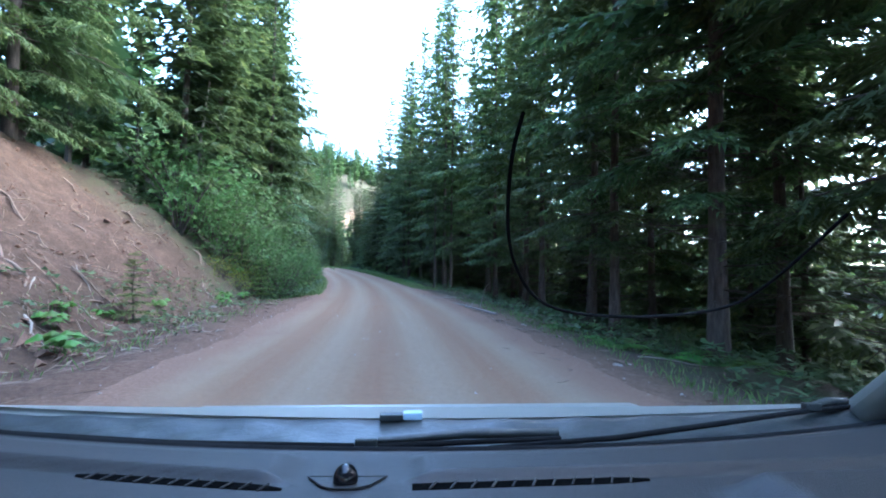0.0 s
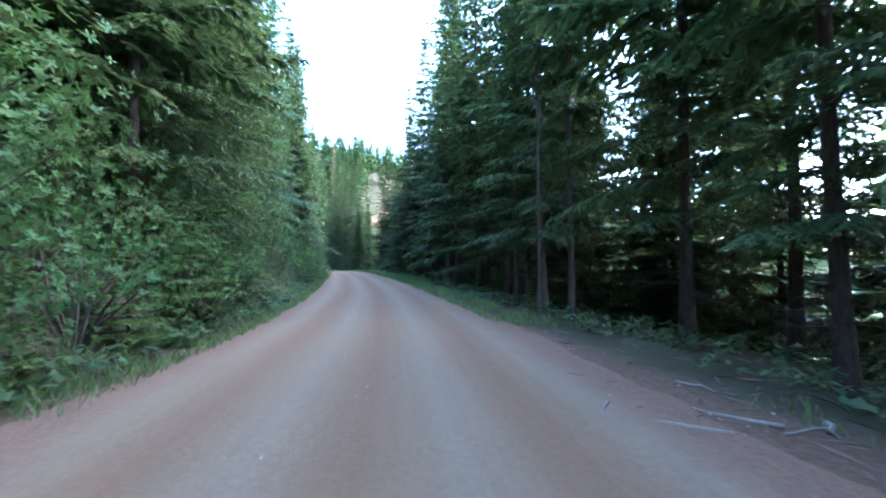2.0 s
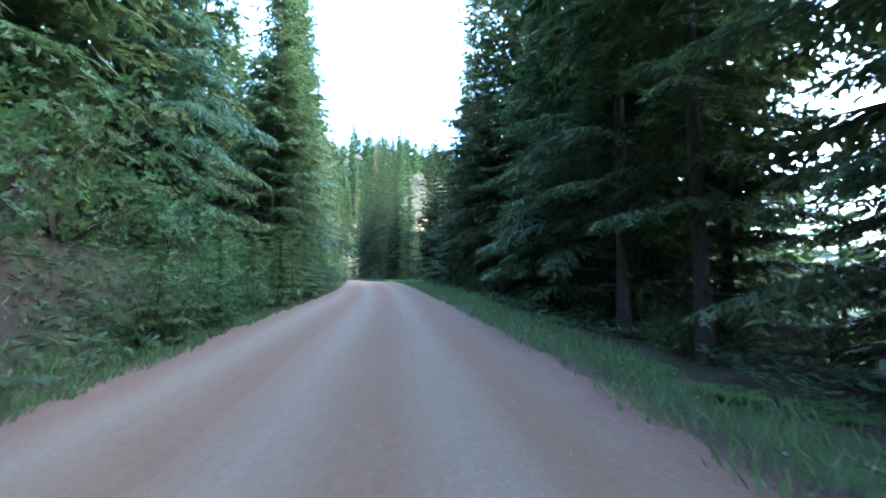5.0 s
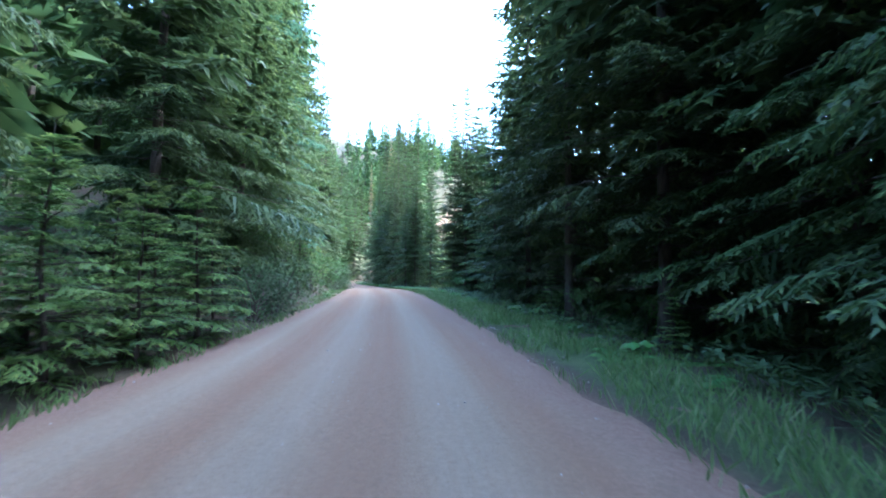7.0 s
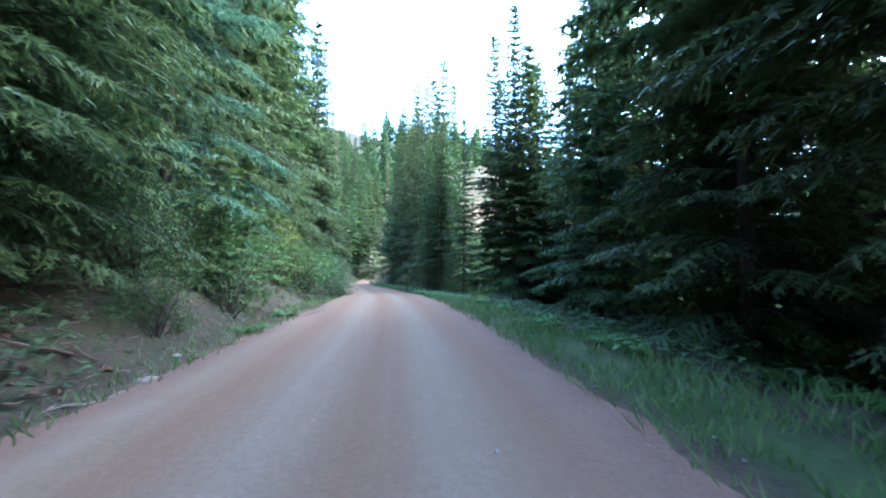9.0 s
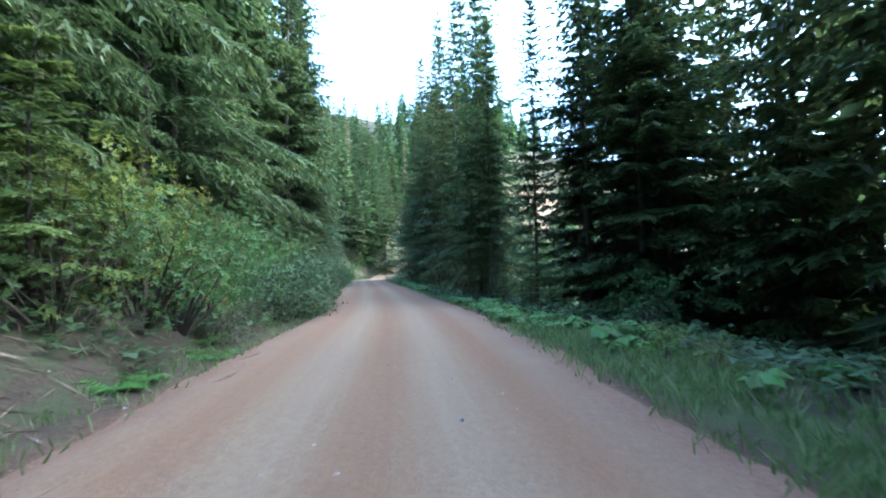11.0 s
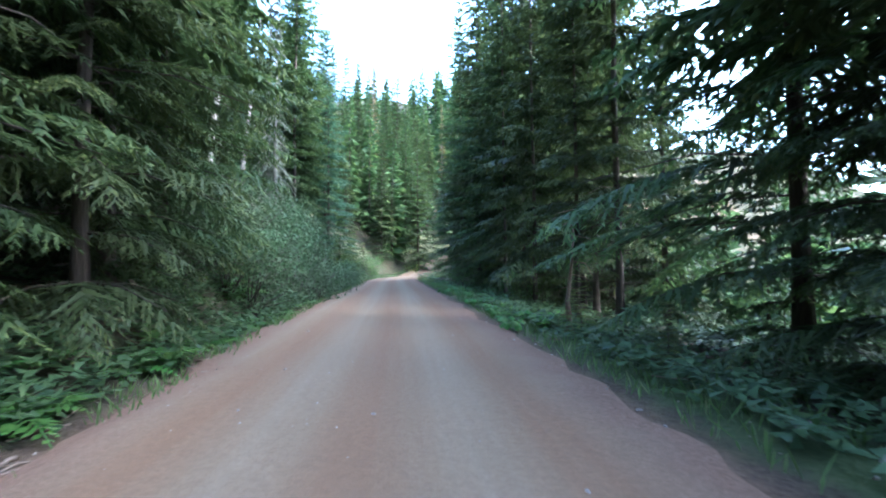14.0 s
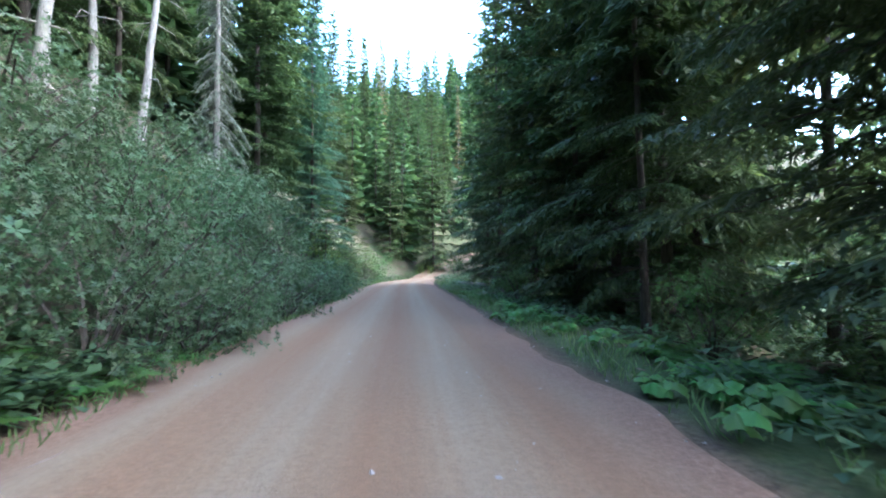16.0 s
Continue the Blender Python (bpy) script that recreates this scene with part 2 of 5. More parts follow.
# ---- the line of the road ----
# s runs along the road from the start, d to the right of the driven line
CHAIN = [np.array((x, y, z - 1.4)) for _, x, y, z, *_ in PATH]
step = CHAIN[0] - CHAIN[1]
for k in range(1, 14):
    CHAIN.insert(0, CHAIN[0] + step)
turn_now, grade = radians(22.7), 0.012
while len(CHAIN) < 13 + 33 + 70:
    far = len(CHAIN) - 46
    if 9 < far < 34:
        turn_now -= radians(2.6)
    CHAIN.append(CHAIN[-1] + 4.0 * np.array((-math.sin(turn_now), math.cos(turn_now), grade)))
CHAIN = np.array(CHAIN)
for _ in range(3):
    CHAIN[1:-1] = 0.25 * CHAIN[:-2] + 0.5 * CHAIN[1:-1] + 0.25 * CHAIN[2:]
LONG = np.r_[0, np.cumsum(np.linalg.norm(np.diff(CHAIN[:, :2], axis=0), axis=1))]
LONG -= LONG[13]
S_FINE = np.arange(LONG[0], LONG[-1], 0.5)
LINE = np.stack([np.interp(S_FINE, LONG, CHAIN[:, i]) for i in range(3)], 1)
SIDE = np.gradient(LINE[:, :2], axis=0)
SIDE /= np.linalg.norm(SIDE, axis=1)[:, None]
SIDE = np.stack([SIDE[:, 1], -SIDE[:, 0]], 1)


def on_line(s, d=0.0):
    """The place in the plan at s along the road and d to its right, with the road's level."""
    s, d = np.asarray(s, float), np.asarray(d, float)
    x, y, z = (np.interp(s, S_FINE, LINE[:, i]) for i in range(3))
    return x + d * np.interp(s, S_FINE, SIDE[:, 0]), y + d * np.interp(s, S_FINE, SIDE[:, 1]), z


def along(x, y):
    """s, d and the road's level for places of the plan."""
    x, y = np.ravel(x), np.ravel(y)
    s, d, z = np.empty(len(x)), np.empty(len(x)), np.empty(len(x))
    for k in range(0, len(x), 4000):
        px, py = x[k:k + 4000], y[k:k + 4000]
        near = ((px[:, None] - LINE[None, :, 0]) ** 2 + (py[:, None] - LINE[None, :, 1]) ** 2).argmin(1)
        off = np.stack([px - LINE[near, 0], py - LINE[near, 1]], 1)
        tang = np.stack([-SIDE[near, 1], SIDE[near, 0]], 1)
        q = np.clip((off * tang).sum(1), -2, 2)
        s[k:k + 4000] = S_FINE[near] + q
        d[k:k + 4000] = np.hypot(*off.T) * np.sign((off * SIDE[near]).sum(1))
        z[k:k + 4000] = np.interp(S_FINE[near] + q, S_FINE, LINE[:, 2])
    return s, d, z


# stretches of the left bank: s, foot, slope, height of the crest; and the road's edges: s, left, right
BANK = np.array([(-60, -6.0, 0.8, 5), (0, -6.6, 0.86, 6.4), (20, -6.4, 0.84, 6.0), (27, -4.6, 0.7, 4), (40, -4.8, 0.75, 4.5),
                 (52, -5.2, 0.8, 4.5), (62, -4.8, 0.45, 3), (78, -4.4, 0.35, 3), (84, -3.9, 0.55, 3), (96, -3.8, 0.5, 3.5),
                 (110, -3.7, 0.4, 3), (122, -4.3, 0.75, 5), (134, -4.6, 1.1, 9), (165, -4.4, 1.0, 10), (400, -4, 0.9, 10)])
EDGE = np.array([(-60, -2.9, 2.7), (0, -2.9, 2.7), (22, -3.0, 2.75), (32, -3.2, 2.6), (45, -3.4, 2.2), (60, -3.6, 1.9), (75, -3.0, 1.8),
                 (90, -2.8, 2.1), (100, -2.5, 2.3), (104, -1.9, 2.3), (109, -2.0, 2.1), (113, -2.6, 2.0), (130, -3.3, 1.9), (160, -2.8, 2.0), (400, -2.4, 2.2)])


def off_road(s, d, room):
    """d moved out past the gravel's edge where it would stand on it."""
    left, right = np.interp(s, EDGE[:, 0], EDGE[:, 1]) - room, np.interp(s, EDGE[:, 0], EDGE[:, 2]) + room
    return np.where(np.asarray(d) < 0, np.minimum(d, left), np.maximum(d, right))


def wobble(x, y, size, key):
    """Smooth uneven ground, from a few crossing waves."""
    r, out = np.random.RandomState(key), 0
    for k in range(7):
        a, w = r.uniform(0, 6.28), r.uniform(0.6, 1.8) / size * 6.28
        out = out + np.sin((x * math.cos(a) + y * math.sin(a)) * w + r.uniform(0, 6.28))
    return out / 4


def level(x, y, marks=False):
    """The ground's height at places of the plan."""
    x, y = np.asarray(x, float), np.asarray(y, float)
    s, d, z0 = along(x, y)
    foot, slope, crest = (np.interp(s, BANK[:, 0], BANK[:, i]) for i in (1, 2, 3))
    foot = foot + 0.35 * wobble(x, y, 6, 3)
    up = np.maximum(0, foot - d)
    rise = np.where(up * slope < crest, up * slope, crest + (up - crest / slope) * 0.38)
    rise = np.minimum(rise, 60)
    right = np.maximum(0, d - 3.6)
    drop = -0.12 * np.minimum(right, 5) - 0.42 * np.maximum(0, right - 5)
    drop = np.maximum(drop, -30)
    far = np.maximum(0, s - 186)
    hill = (0.22 * np.minimum(far, 28) + 0.75 * np.clip(far - 28, 0, 45)) * np.clip((6 - d) / 12, 0, 1)
    rough = np.clip((np.abs(d) - 3.5) / 2.0, 0, 1)
    ditch = -0.12 * np.exp(-((d - (foot + 0.8)) / 0.6) ** 2) * (d < -2.6)
    bumps = rough * (0.16 * wobble(x, y, 3.2, 1) + 0.05 * wobble(x, y, 0.9, 2)) + np.clip(up / 3, 0, 1) * 0.3 * wobble(x, y, 2.2, 5)
    crown = 0.04 * (1 - np.minimum(1, np.abs(d) / 3))
    h = z0 + rise + drop + hill + ditch + bumps + crown - 0.04
    if not marks:
        return h
    left, right_edge = np.interp(s, EDGE[:, 0], EDGE[:, 1]), np.interp(s, EDGE[:, 0], EDGE[:, 2])
    shoulder = np.clip(1 - (np.maximum(left - d, d - right_edge)) / np.interp(s, [22, 34], [3.4, 1.3]), 0, 1)
    cut = np.clip(up / 1.0, 0, 1) * np.clip((crest - rise) / 0.8 + 0.6, 0, 1)
    cut = cut * np.clip(np.maximum.reduce([np.clip((23 - s) / 4, 0, 1), 0.55 * np.exp(-((s - 48) / 6) ** 2), 0.35 * np.exp(-((s - 88) / 8) ** 2)]), 0, 1)
    foot_debris = 0.9 * np.clip((23 - s) / 4, 0, 1) * (d < left + 0.6) * (d > foot - 0.5)
    bare = np.maximum.reduce([0.6 * shoulder, cut, foot_debris])
    verge = np.exp(-((d - right_edge - 1.4) / 0.9) ** 2) * np.clip((s - 35) / 10, 0, 1) + np.exp(-((d - left + 1.5) / 1.0) ** 2) * 0.7 * np.clip((s - 24) / 6, 0, 1) * np.clip((60 - s) / 6, 0, 1)
    verge = np.maximum(verge, 0.6 * np.clip((s - 190) / 10, 0, 1) * (np.abs(d) < 9) * (s < 230))
    verge = np.maximum(verge, 0.85 * np.clip((d - 8) / 4, 0, 1))
    return h, bare, np.clip(verge, 0, 1), shoulder


def ground_at(s, d):
    x, y, _ = on_line(s, d)
    return float(x), float(y), float(level(x, y)[0])


def mesh(name, verts, faces, material=None, smooth=False):
    me = bpy.data.meshes.new(name)
    me.from_pydata(verts, [], faces)
    if material is not None:
        me.materials.append(material)
    if smooth:
        me.polygons.foreach_set("use_smooth", [True] * len(me.polygons))
    return me


def grid_faces(n, m):
    i = np.arange(n * m).reshape(n, m)
    return np.stack([i[:-1, :-1], i[:-1, 1:], i[1:, 1:], i[1:, :-1]], -1).reshape(-1, 4)


# one sheet of ground, dense along the road and widening out to the horizon
ORIGIN, MEAN = np.array((0.0, 0.0)), radians(11.5)
across = np.r_[-1500, -700, -350, -200, -140, -100, -80, -66, -54, np.arange(-46, -22, 2.0), np.arange(-22, 22, 0.4), np.arange(22, 50, 2.5), 60, 75, 100, 150, 250, 500, 1500]
ahead_of = np.r_[-1500, -500, -200, -100, -60, -40, np.arange(-30, 190, 0.75), np.arange(190, 300, 2.5), 310, 330, 360, 420, 520, 800, 1800]
uu, vv = np.meshgrid(across, ahead_of)
gx = ORIGIN[0] + uu * math.cos(MEAN) - vv * math.sin(MEAN)
gy = ORIGIN[1] + uu * math.sin(MEAN) + vv * math.cos(MEAN)
gz, bare, green, dust = level(gx.ravel(), gy.ravel(), True)
gm = mesh("ground", np.stack([gx.ravel(), gy.ravel(), gz], 1).tolist(), grid_faces(*gx.shape).tolist(), FLOOR, True)
for key, values in (("bare", bare), ("green", green), ("dust", dust)):
    gm.attributes.new(key, "FLOAT", "POINT").data.foreach_set("value", np.ascontiguousarray(values, dtype=np.float32))
ground = tagged(new("ground", gm), "forest floor of needle litter, moss and bare reddish earth", "ground", kind="structure")

# the gravel road, a thin crowned sheet whose ragged edges run into the ground
rs = np.arange(-40, 300, 0.35)
ru = np.array([-1.0, -0.93, -0.8, -0.65, -0.5, -0.35, -0.2, 0, 0.2, 0.35, 0.5, 0.65, 0.8, 0.93, 1.0])
lo, hi = np.interp(rs, EDGE[:, 0], EDGE[:, 1]), np.interp(rs, EDGE[:, 0], EDGE[:, 2])
lo = lo + 0.13 * wobble(rs, 0 * rs, 5, 8) + 0.09 * wobble(rs, 0 * rs, 1.3, 18) - 0.5
hi = hi + 0.13 * wobble(rs, 0 * rs, 5, 9) + 0.09 * wobble(rs, 0 * rs, 1.3, 19) + 0.5
rd = (lo + hi)[:, None] / 2 + (hi - lo)[:, None] / 2 * ru[None]
ss = np.repeat(rs[:, None], len(ru), 1)
rx, ry, rz0 = on_line(ss.ravel(), rd.ravel())
rz = level(rx, ry) + 0.03 - 0.05 * np.repeat((np.abs(ru) > 0.99)[None], len(rs), 0).ravel()
rut = -0.018 * (np.exp(-((rd - 0.75) / 0.3) ** 2) + np.exp(-((rd + 0.95) / 0.3) ** 2)).ravel()
rim = np.clip((np.abs(ru) - 0.48) / 0.5, 0, 1)
rm = mesh("road", np.stack([rx, ry, rz + rut], 1).tolist(), grid_faces(*rd.shape).tolist(), GRAVEL, True)
rm.attributes.new("rim", "FLOAT", "POINT").data.foreach_set("value", np.repeat(rim[None], len(rs), 0).ravel().astype(np.float32))
uvs = rm.uv_layers.new(name="along")
loop = np.empty(len(rm.loops), dtype=np.int32)
rm.loops.foreach_get("vertex_index", loop)
uvs.data.foreach_set("uv", np.stack([rd.ravel()[loop], ss.ravel()[loop]], 1).astype(np.float32).ravel())
road = tagged(new("road", rm), "pinkish gravel forest road with worn wheel tracks", "road", kind="structure")


# ---- plants ----
class Pile:
    """Gathers corners and faces of one mesh."""

    def __init__(self):
        self.v, self.f, self.n, self.tone, self.slot = [], [], 0, [], []

    def add(self, verts, faces, tone=0.3, slot=0):
        self.v.append(np.asarray(verts, float).reshape(-1, 3))
        self.tone.append(np.zeros(len(self.v[-1])) + tone)
        self.slot.extend([slot] * len(faces))
        self.f.extend((np.asarray(faces) + self.n).tolist())
        self.n += len(self.v[-1])

    def kites(self, base, tip, wide, side, tone=None):
        """Narrow four-cornered leaves from base to tip; wide: half width; side: direction across."""
        mid = base * 0.5 + tip * 0.5
        v = np.stack([base, mid + side * wide[:, None], tip, mid - side * wide[:, None]], 1).reshape(-1, 3)
        tone = np.full(len(base), 0.3) if tone is None else tone
        self.add(v, np.arange(len(v)).reshape(-1, 4), np.clip(tone[:, None] + np.array([-0.15, 0.0, 0.25, 0.0]), 0, 1).ravel())

    def spikes(self, base, tip, wide, side, tone):
        """Slim three-cornered sprigs."""
        v = np.stack([base - side * wide[:, None], base + side * wide[:, None], tip], 1).reshape(-1, 3)
        self.add(v, np.arange(len(v)).reshape(-1, 3), np.clip(tone[:, None] + np.array([-0.12, -0.12, 0.25]), 0, 1).ravel())

    def tube(self, line, radii, sides=6, slot=0):
        line, radii = np.asarray(line, float), np.asarray(radii, float)
        t = np.gradient(line, axis=0)
        t /= np.linalg.norm(t, axis=1)[:, None] + 1e-9
        ref = np.where(np.abs(t[:, 2:]) > 0.8, [[1.0, 0, 0]], [[0, 0, 1.0]])
        a = np.cross(t, ref)
        a /= np.linalg.norm(a, axis=1)[:, None] + 1e-9
        b = np.cross(t, a)
        w = np.arange(sides) / sides * 2 * math.pi
        ring = line[:, None] + radii[:, None, None] * (np.cos(w)[None, :, None] * a[:, None] + np.sin(w)[None, :, None] * b[:, None])
        n = len(line)
        i = np.arange(n * sides).reshape(n, sides)
        j = np.roll(i, -1, 1)
        self.add(ring, np.stack([i[:-1], j[:-1], j[1:], i[1:]], -1).reshape(-1, 4), 0.3, slot)

    def make(self, name, material, smooth=False):
        me = mesh(name, np.concatenate(self.v).tolist(), self.f, None, smooth)
        for m in material if isinstance(material, tuple) else (material,):
            me.materials.append(m)
        me.polygons.foreach_set("material_index", self.slot)
        me.attributes.new("tone", "FLOAT", "POINT").data.foreach_set("value", np.concatenate(self.tone).astype(np.float32))
        return me


def unit(v):
    return v / (np.linalg.norm(v, axis=-1, keepdims=True) + 1e-9)


def spray(pile, r, root, turn, length, lift, droop, close):
    """One flat conifer bough: a drooping axis with side twigs, each feathered with short sprigs. close: 2 for a near view, 0 high up."""
    out = np.array((math.cos(turn), math.sin(turn), 0))
    across_ = np.array((-math.sin(turn), math.cos(turn), 0))
    n = max(4, int(length / (0.38, 0.28, 0.18)[close]))
    t = np.linspace(0.10, 1.0, n)
    t = np.repeat(t, 2) + r.uniform(-0.4, 0.4, 2 * n) / n
    sgn = np.tile([1.0, -1.0], n)
    p = root + out * (length * t)[:, None]
    p[:, 2] += length * (lift * t - droop * t * t)
    slope = lift - 2 * droop * t
    reach = length * 0.33 * np.clip(1.06 - t, 0.03, 1) ** 0.7 * np.clip(0.45 + 2 * t, 0, 1) * r.uniform(0.7, 1.25, 2 * n) + 0.12
    ang = r.uniform(0.65, 1.15, 2 * n)
    way = out * np.cos(ang)[:, None] + across_ * (sgn * np.sin(ang))[:, None]
    way[:, 2] += slope * np.cos(ang) - r.uniform(0.05, 0.45, 2 * n)
    tip = p + way * reach[:, None]
    side = unit(np.cross(way, np.array((0, 0, 1.0)) + r.normal(0, 0.25, (2 * n, 3))))
    # tone rises outward: pale new tips, and the bough's inner shade as dark colour
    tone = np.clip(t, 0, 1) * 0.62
    pile.spikes(p, tip, 0.02 + 0.03 * reach if close == 2 else 0.06 + 0.085 * reach, side, tone)
    m = (2, 3, 6)[close]
    f = (np.arange(m) + 0.35) / m
    for e in (1.0, -1.0):
        at = f[None] + r.uniform(-0.3, 0.3, (2 * n, m)) / m
        q = p[:, None] + (tip - p)[:, None] * at[..., None]
        q[..., 2] -= reach[:, None] * 0.12 * at * at
        w2 = unit(way)[:, None] * 0.72 + side[:, None] * (e * r.uniform(0.4, 0.8, (2 * n, m, 1))) + r.normal(0, 0.12, (2 * n, m, 3))
        w2[..., 2] -= r.uniform(0.0, 0.4, (2 * n, m))
        l2 = np.clip(reach[:, None] * (0.62, 0.52, 0.36)[close] * (1.15 - 0.6 * at), 0.08, (0.6, 0.42, 0.2)[close]) * r.uniform(0.75, 1.25, (2 * n, m))
        s2 = unit(np.cross(w2, np.array((0, 0, 1.0)) + r.normal(0, 0.35, (2 * n, m, 3))))
        flat = lambda k: k.reshape(-1, 3)
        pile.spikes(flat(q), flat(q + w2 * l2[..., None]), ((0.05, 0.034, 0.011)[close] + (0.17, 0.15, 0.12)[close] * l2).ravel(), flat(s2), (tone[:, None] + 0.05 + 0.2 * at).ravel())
    end = np.array([root + out * length * 0.92 + (0, 0, length * (lift * 0.92 - droop * 0.846))])
    for lean in (-0.35, 0.0, 0.35):
        go = unit(out + across_ * lean + (0, 0, lift - 2 * droop)) * (0.5, 0.4, 0.22)[close]
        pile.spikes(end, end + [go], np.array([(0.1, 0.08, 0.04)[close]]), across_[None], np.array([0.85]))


def conifer(seed, height, start, radius, needles, wood, gap=0.36, dead=0, girth=0.19, ragged=0.25, hang=0.0, low_fine=9.0):
    """A fir: trunk with dead lower twigs, and a crown of separate boughs. Boughs below low_fine are built closer."""
    r = np.random.RandomState(seed)
    trunk, crown = Pile(), Pile()
    zs = np.linspace(-0.6, height, 12)
    bend = np.cumsum(r.normal(0, 0.035, (12, 2)), 0)
    bend -= bend[1]
    line = np.column_stack([bend, zs])
    flare = 1 + 0.5 * np.exp(-np.maximum(zs, 0) / 0.5)
    trunk.tube(line, girth * (1 - np.clip(zs, 0, height) / height * 0.93) * flare, 9)
    z, k = start, r.uniform(0, 6)
    while z < height - 0.25:
        u = (z - start) / (height - start)
        full = min(1.0, 0.55 + u * 5)
        reach = radius * full * (1 - u) ** 0.8
        at = np.array([np.interp(z, zs, line[:, 0]), np.interp(z, zs, line[:, 1]), z])
        year = r.uniform(0.82, 1.14)
        for b in range(7):
            k += 0.9 + r.uniform(-0.3, 0.3) if b else 0.45
            if r.uniform() < ragged * (0.6 if u > 0.2 else 1.0):
                continue
            loose = b == 6
            long = max(0.25, reach * year * r.uniform(0.62, 1.15) * (0.6 if loose else 1.0))
            root = at + (0, 0, gap * (r.uniform(0.5, 1.0) if loose else r.uniform(-0.15, 0.15)))
            lift = 0.05 + 0.55 * u - hang
            spray(crown, r, root, k, long, lift + r.uniform(-0.1, 0.1), 0.28 - 0.1 * u + hang * 0.3, 2 if z < low_fine else 1 if z < low_fine * 2 + 2 else 0)
            if z < low_fine and long > 0.8:
                out = np.array((math.cos(k), math.sin(k), 0))
                tt = np.array([0, 0.4, 0.85])[:, None]
                stick = root + out * long * tt
                stick[:, 2:] += long * (lift * tt - (0.28 - 0.1 * u + hang * 0.3) * tt * tt)
                trunk.tube(stick, [0.03, 0.018, 0.006], 3)
        z += 1.65 * gap * (1.0 - 0.4 * u) * (1.15 if z > low_fine > 0 else 1.0) * r.uniform(0.8, 1.2)
    for _ in range(dead):
        z = r.uniform(0.8, max(1.2, start + 1.0))
        a, l = r.uniform(0, 6.28), r.uniform(0.5, 1.7)
        p0 = np.array([np.interp(z, zs, line[:, 0]), np.interp(z, zs, line[:, 1]), z])
        out = np.array((math.cos(a), math.sin(a), 0))
        sag = r.uniform(-0.25, 0.35)
        pts = np.array([p0, p0 + out * l * 0.5 + (0, 0, -0.12 * l * sag), p0 + out * l + (0, 0, -0.6 * l * sag)])
        trunk.tube(pts, [0.022, 0.013, 0.004], 3)
        for _ in range(3):
            q = p0 + (pts[2] - p0) * r.uniform(0.3, 0.9)
            trunk.tube([q, q + unit(out + r.normal(0, 0.6, 3)) * l * 0.3], [0.008, 0.003], 3)
    root = new("fir_tree")
    for name, pile, mat, soft in (("trunk", trunk, wood, True), ("crown", crown, needles, False)):
        ob = new(name, pile.make(name, mat, soft))
        ob.parent = root
    return root


def shrub(seed, wide, high, leaves, count, leaf=0.17, spread=1.0):
    """A broad-leaved bush: stems that fork, and rosettes of leaves over an uneven outline."""
    r = np.random.RandomState(seed)
    stems, crown = Pile(), Pile()
    lobes = [(r.uniform(-0.5, 0.5) * wide, r.uniform(-0.5, 0.5) * wide, (0.16 + 0.66 * k / 12 + r.uniform(-0.06, 0.06)) * high, r.uniform(0.19, 0.33) * wide) for k in range(13)]
    for x, y, z, q in lobes:
        mid = np.array((x * 0.35, y * 0.35, z * 0.5)) + r.normal(0, 0.1, 3)
        stems.tube([(0, 0, -0.2), mid, (x, y, z)], [0.035, 0.025, 0.01], 3)
    for _ in range(count):
        x, y, z, q = lobes[r.randint(13)]
        w = unit(r.normal(0, 1, 3))
        rad = q * r.uniform(0.6, 1.08) * spread
        c = np.array((x, y, z)) + w * rad * (1, 1, high / wide * 0.85)
        c[2] = max(c[2], r.uniform(0.02, 0.25))
        face = unit(w + (0, 0, 0.6) + r.normal(0, 0.35, 3))
        a = unit(np.cross(face, r.normal(0, 1, 3)))
        b = np.cross(face, a)
        n = r.randint(4, 6)
        t = np.arange(n) / n * 6.283 + r.uniform(0, 6)
        l = leaf * r.uniform(0.7, 1.3)
        way = a * np.cos(t)[:, None] + b * np.sin(t)[:, None] + face * r.uniform(-0.1, 0.5, (n, 1))
        side = unit(np.cross(way, face[None]))
        base = np.repeat(c[None], n, 0)
        crown.kites(base, base + way * l, np.full(n, l * 0.24), side)
    root = new("shrub")
    for name, pile, mat in (("branchwork", stems, BARK), ("foliage", crown, leaves)):
        ob = tagged(new(name, pile.make(name, mat)), kind="stuff")
        ob.parent = root
    return root


def fern(seed, fronds=11, size=0.8):
    """A clump of arching fronds, each a part."""
    r = np.random.RandomState(seed)
    pile = Pile()
    out, across_ = np.array((1.0, 0, 0)), np.array((0, 1.0, 0))
    t = np.linspace(0.1, 1, 11)
    p = out * (size * t)[:, None]
    p[:, 2] = size * (0.95 * t - 0.85 * t * t)
    rib = np.stack([p - across_ * 0.006, p + across_ * 0.006], 1).reshape(-1, 3)
    pile.add(rib, [(2 * k, 2 * k + 1, 2 * k + 3, 2 * k + 2) for k in range(10)])
    for e in (1, -1):
        way = across_ * e + out * 0.35 + np.array((0, 0, -0.25))
        reach = size * 0.27 * np.sin(np.clip(t * 0.9 + 0.15, 0, 1) * math.pi) + 0.02
        pile.kites(p, p + way * reach[:, None], np.full(11, size * 0.045), np.repeat(out[None], 11, 0), 0.3 + 0.5 * t)
    me = pile.make("frond", FERN)
    root = new("fern")
    for k in range(fronds):
        ob = new("frond", me)
        ob.matrix_basis = pose(0, 0, 0, r.uniform(-12, 12), r.uniform(-14, 10), k / fronds * 360 + r.uniform(-15, 15)) @ Matrix.Scale(r.uniform(0.7, 1.1), 4)
        ob.parent = root
    return root


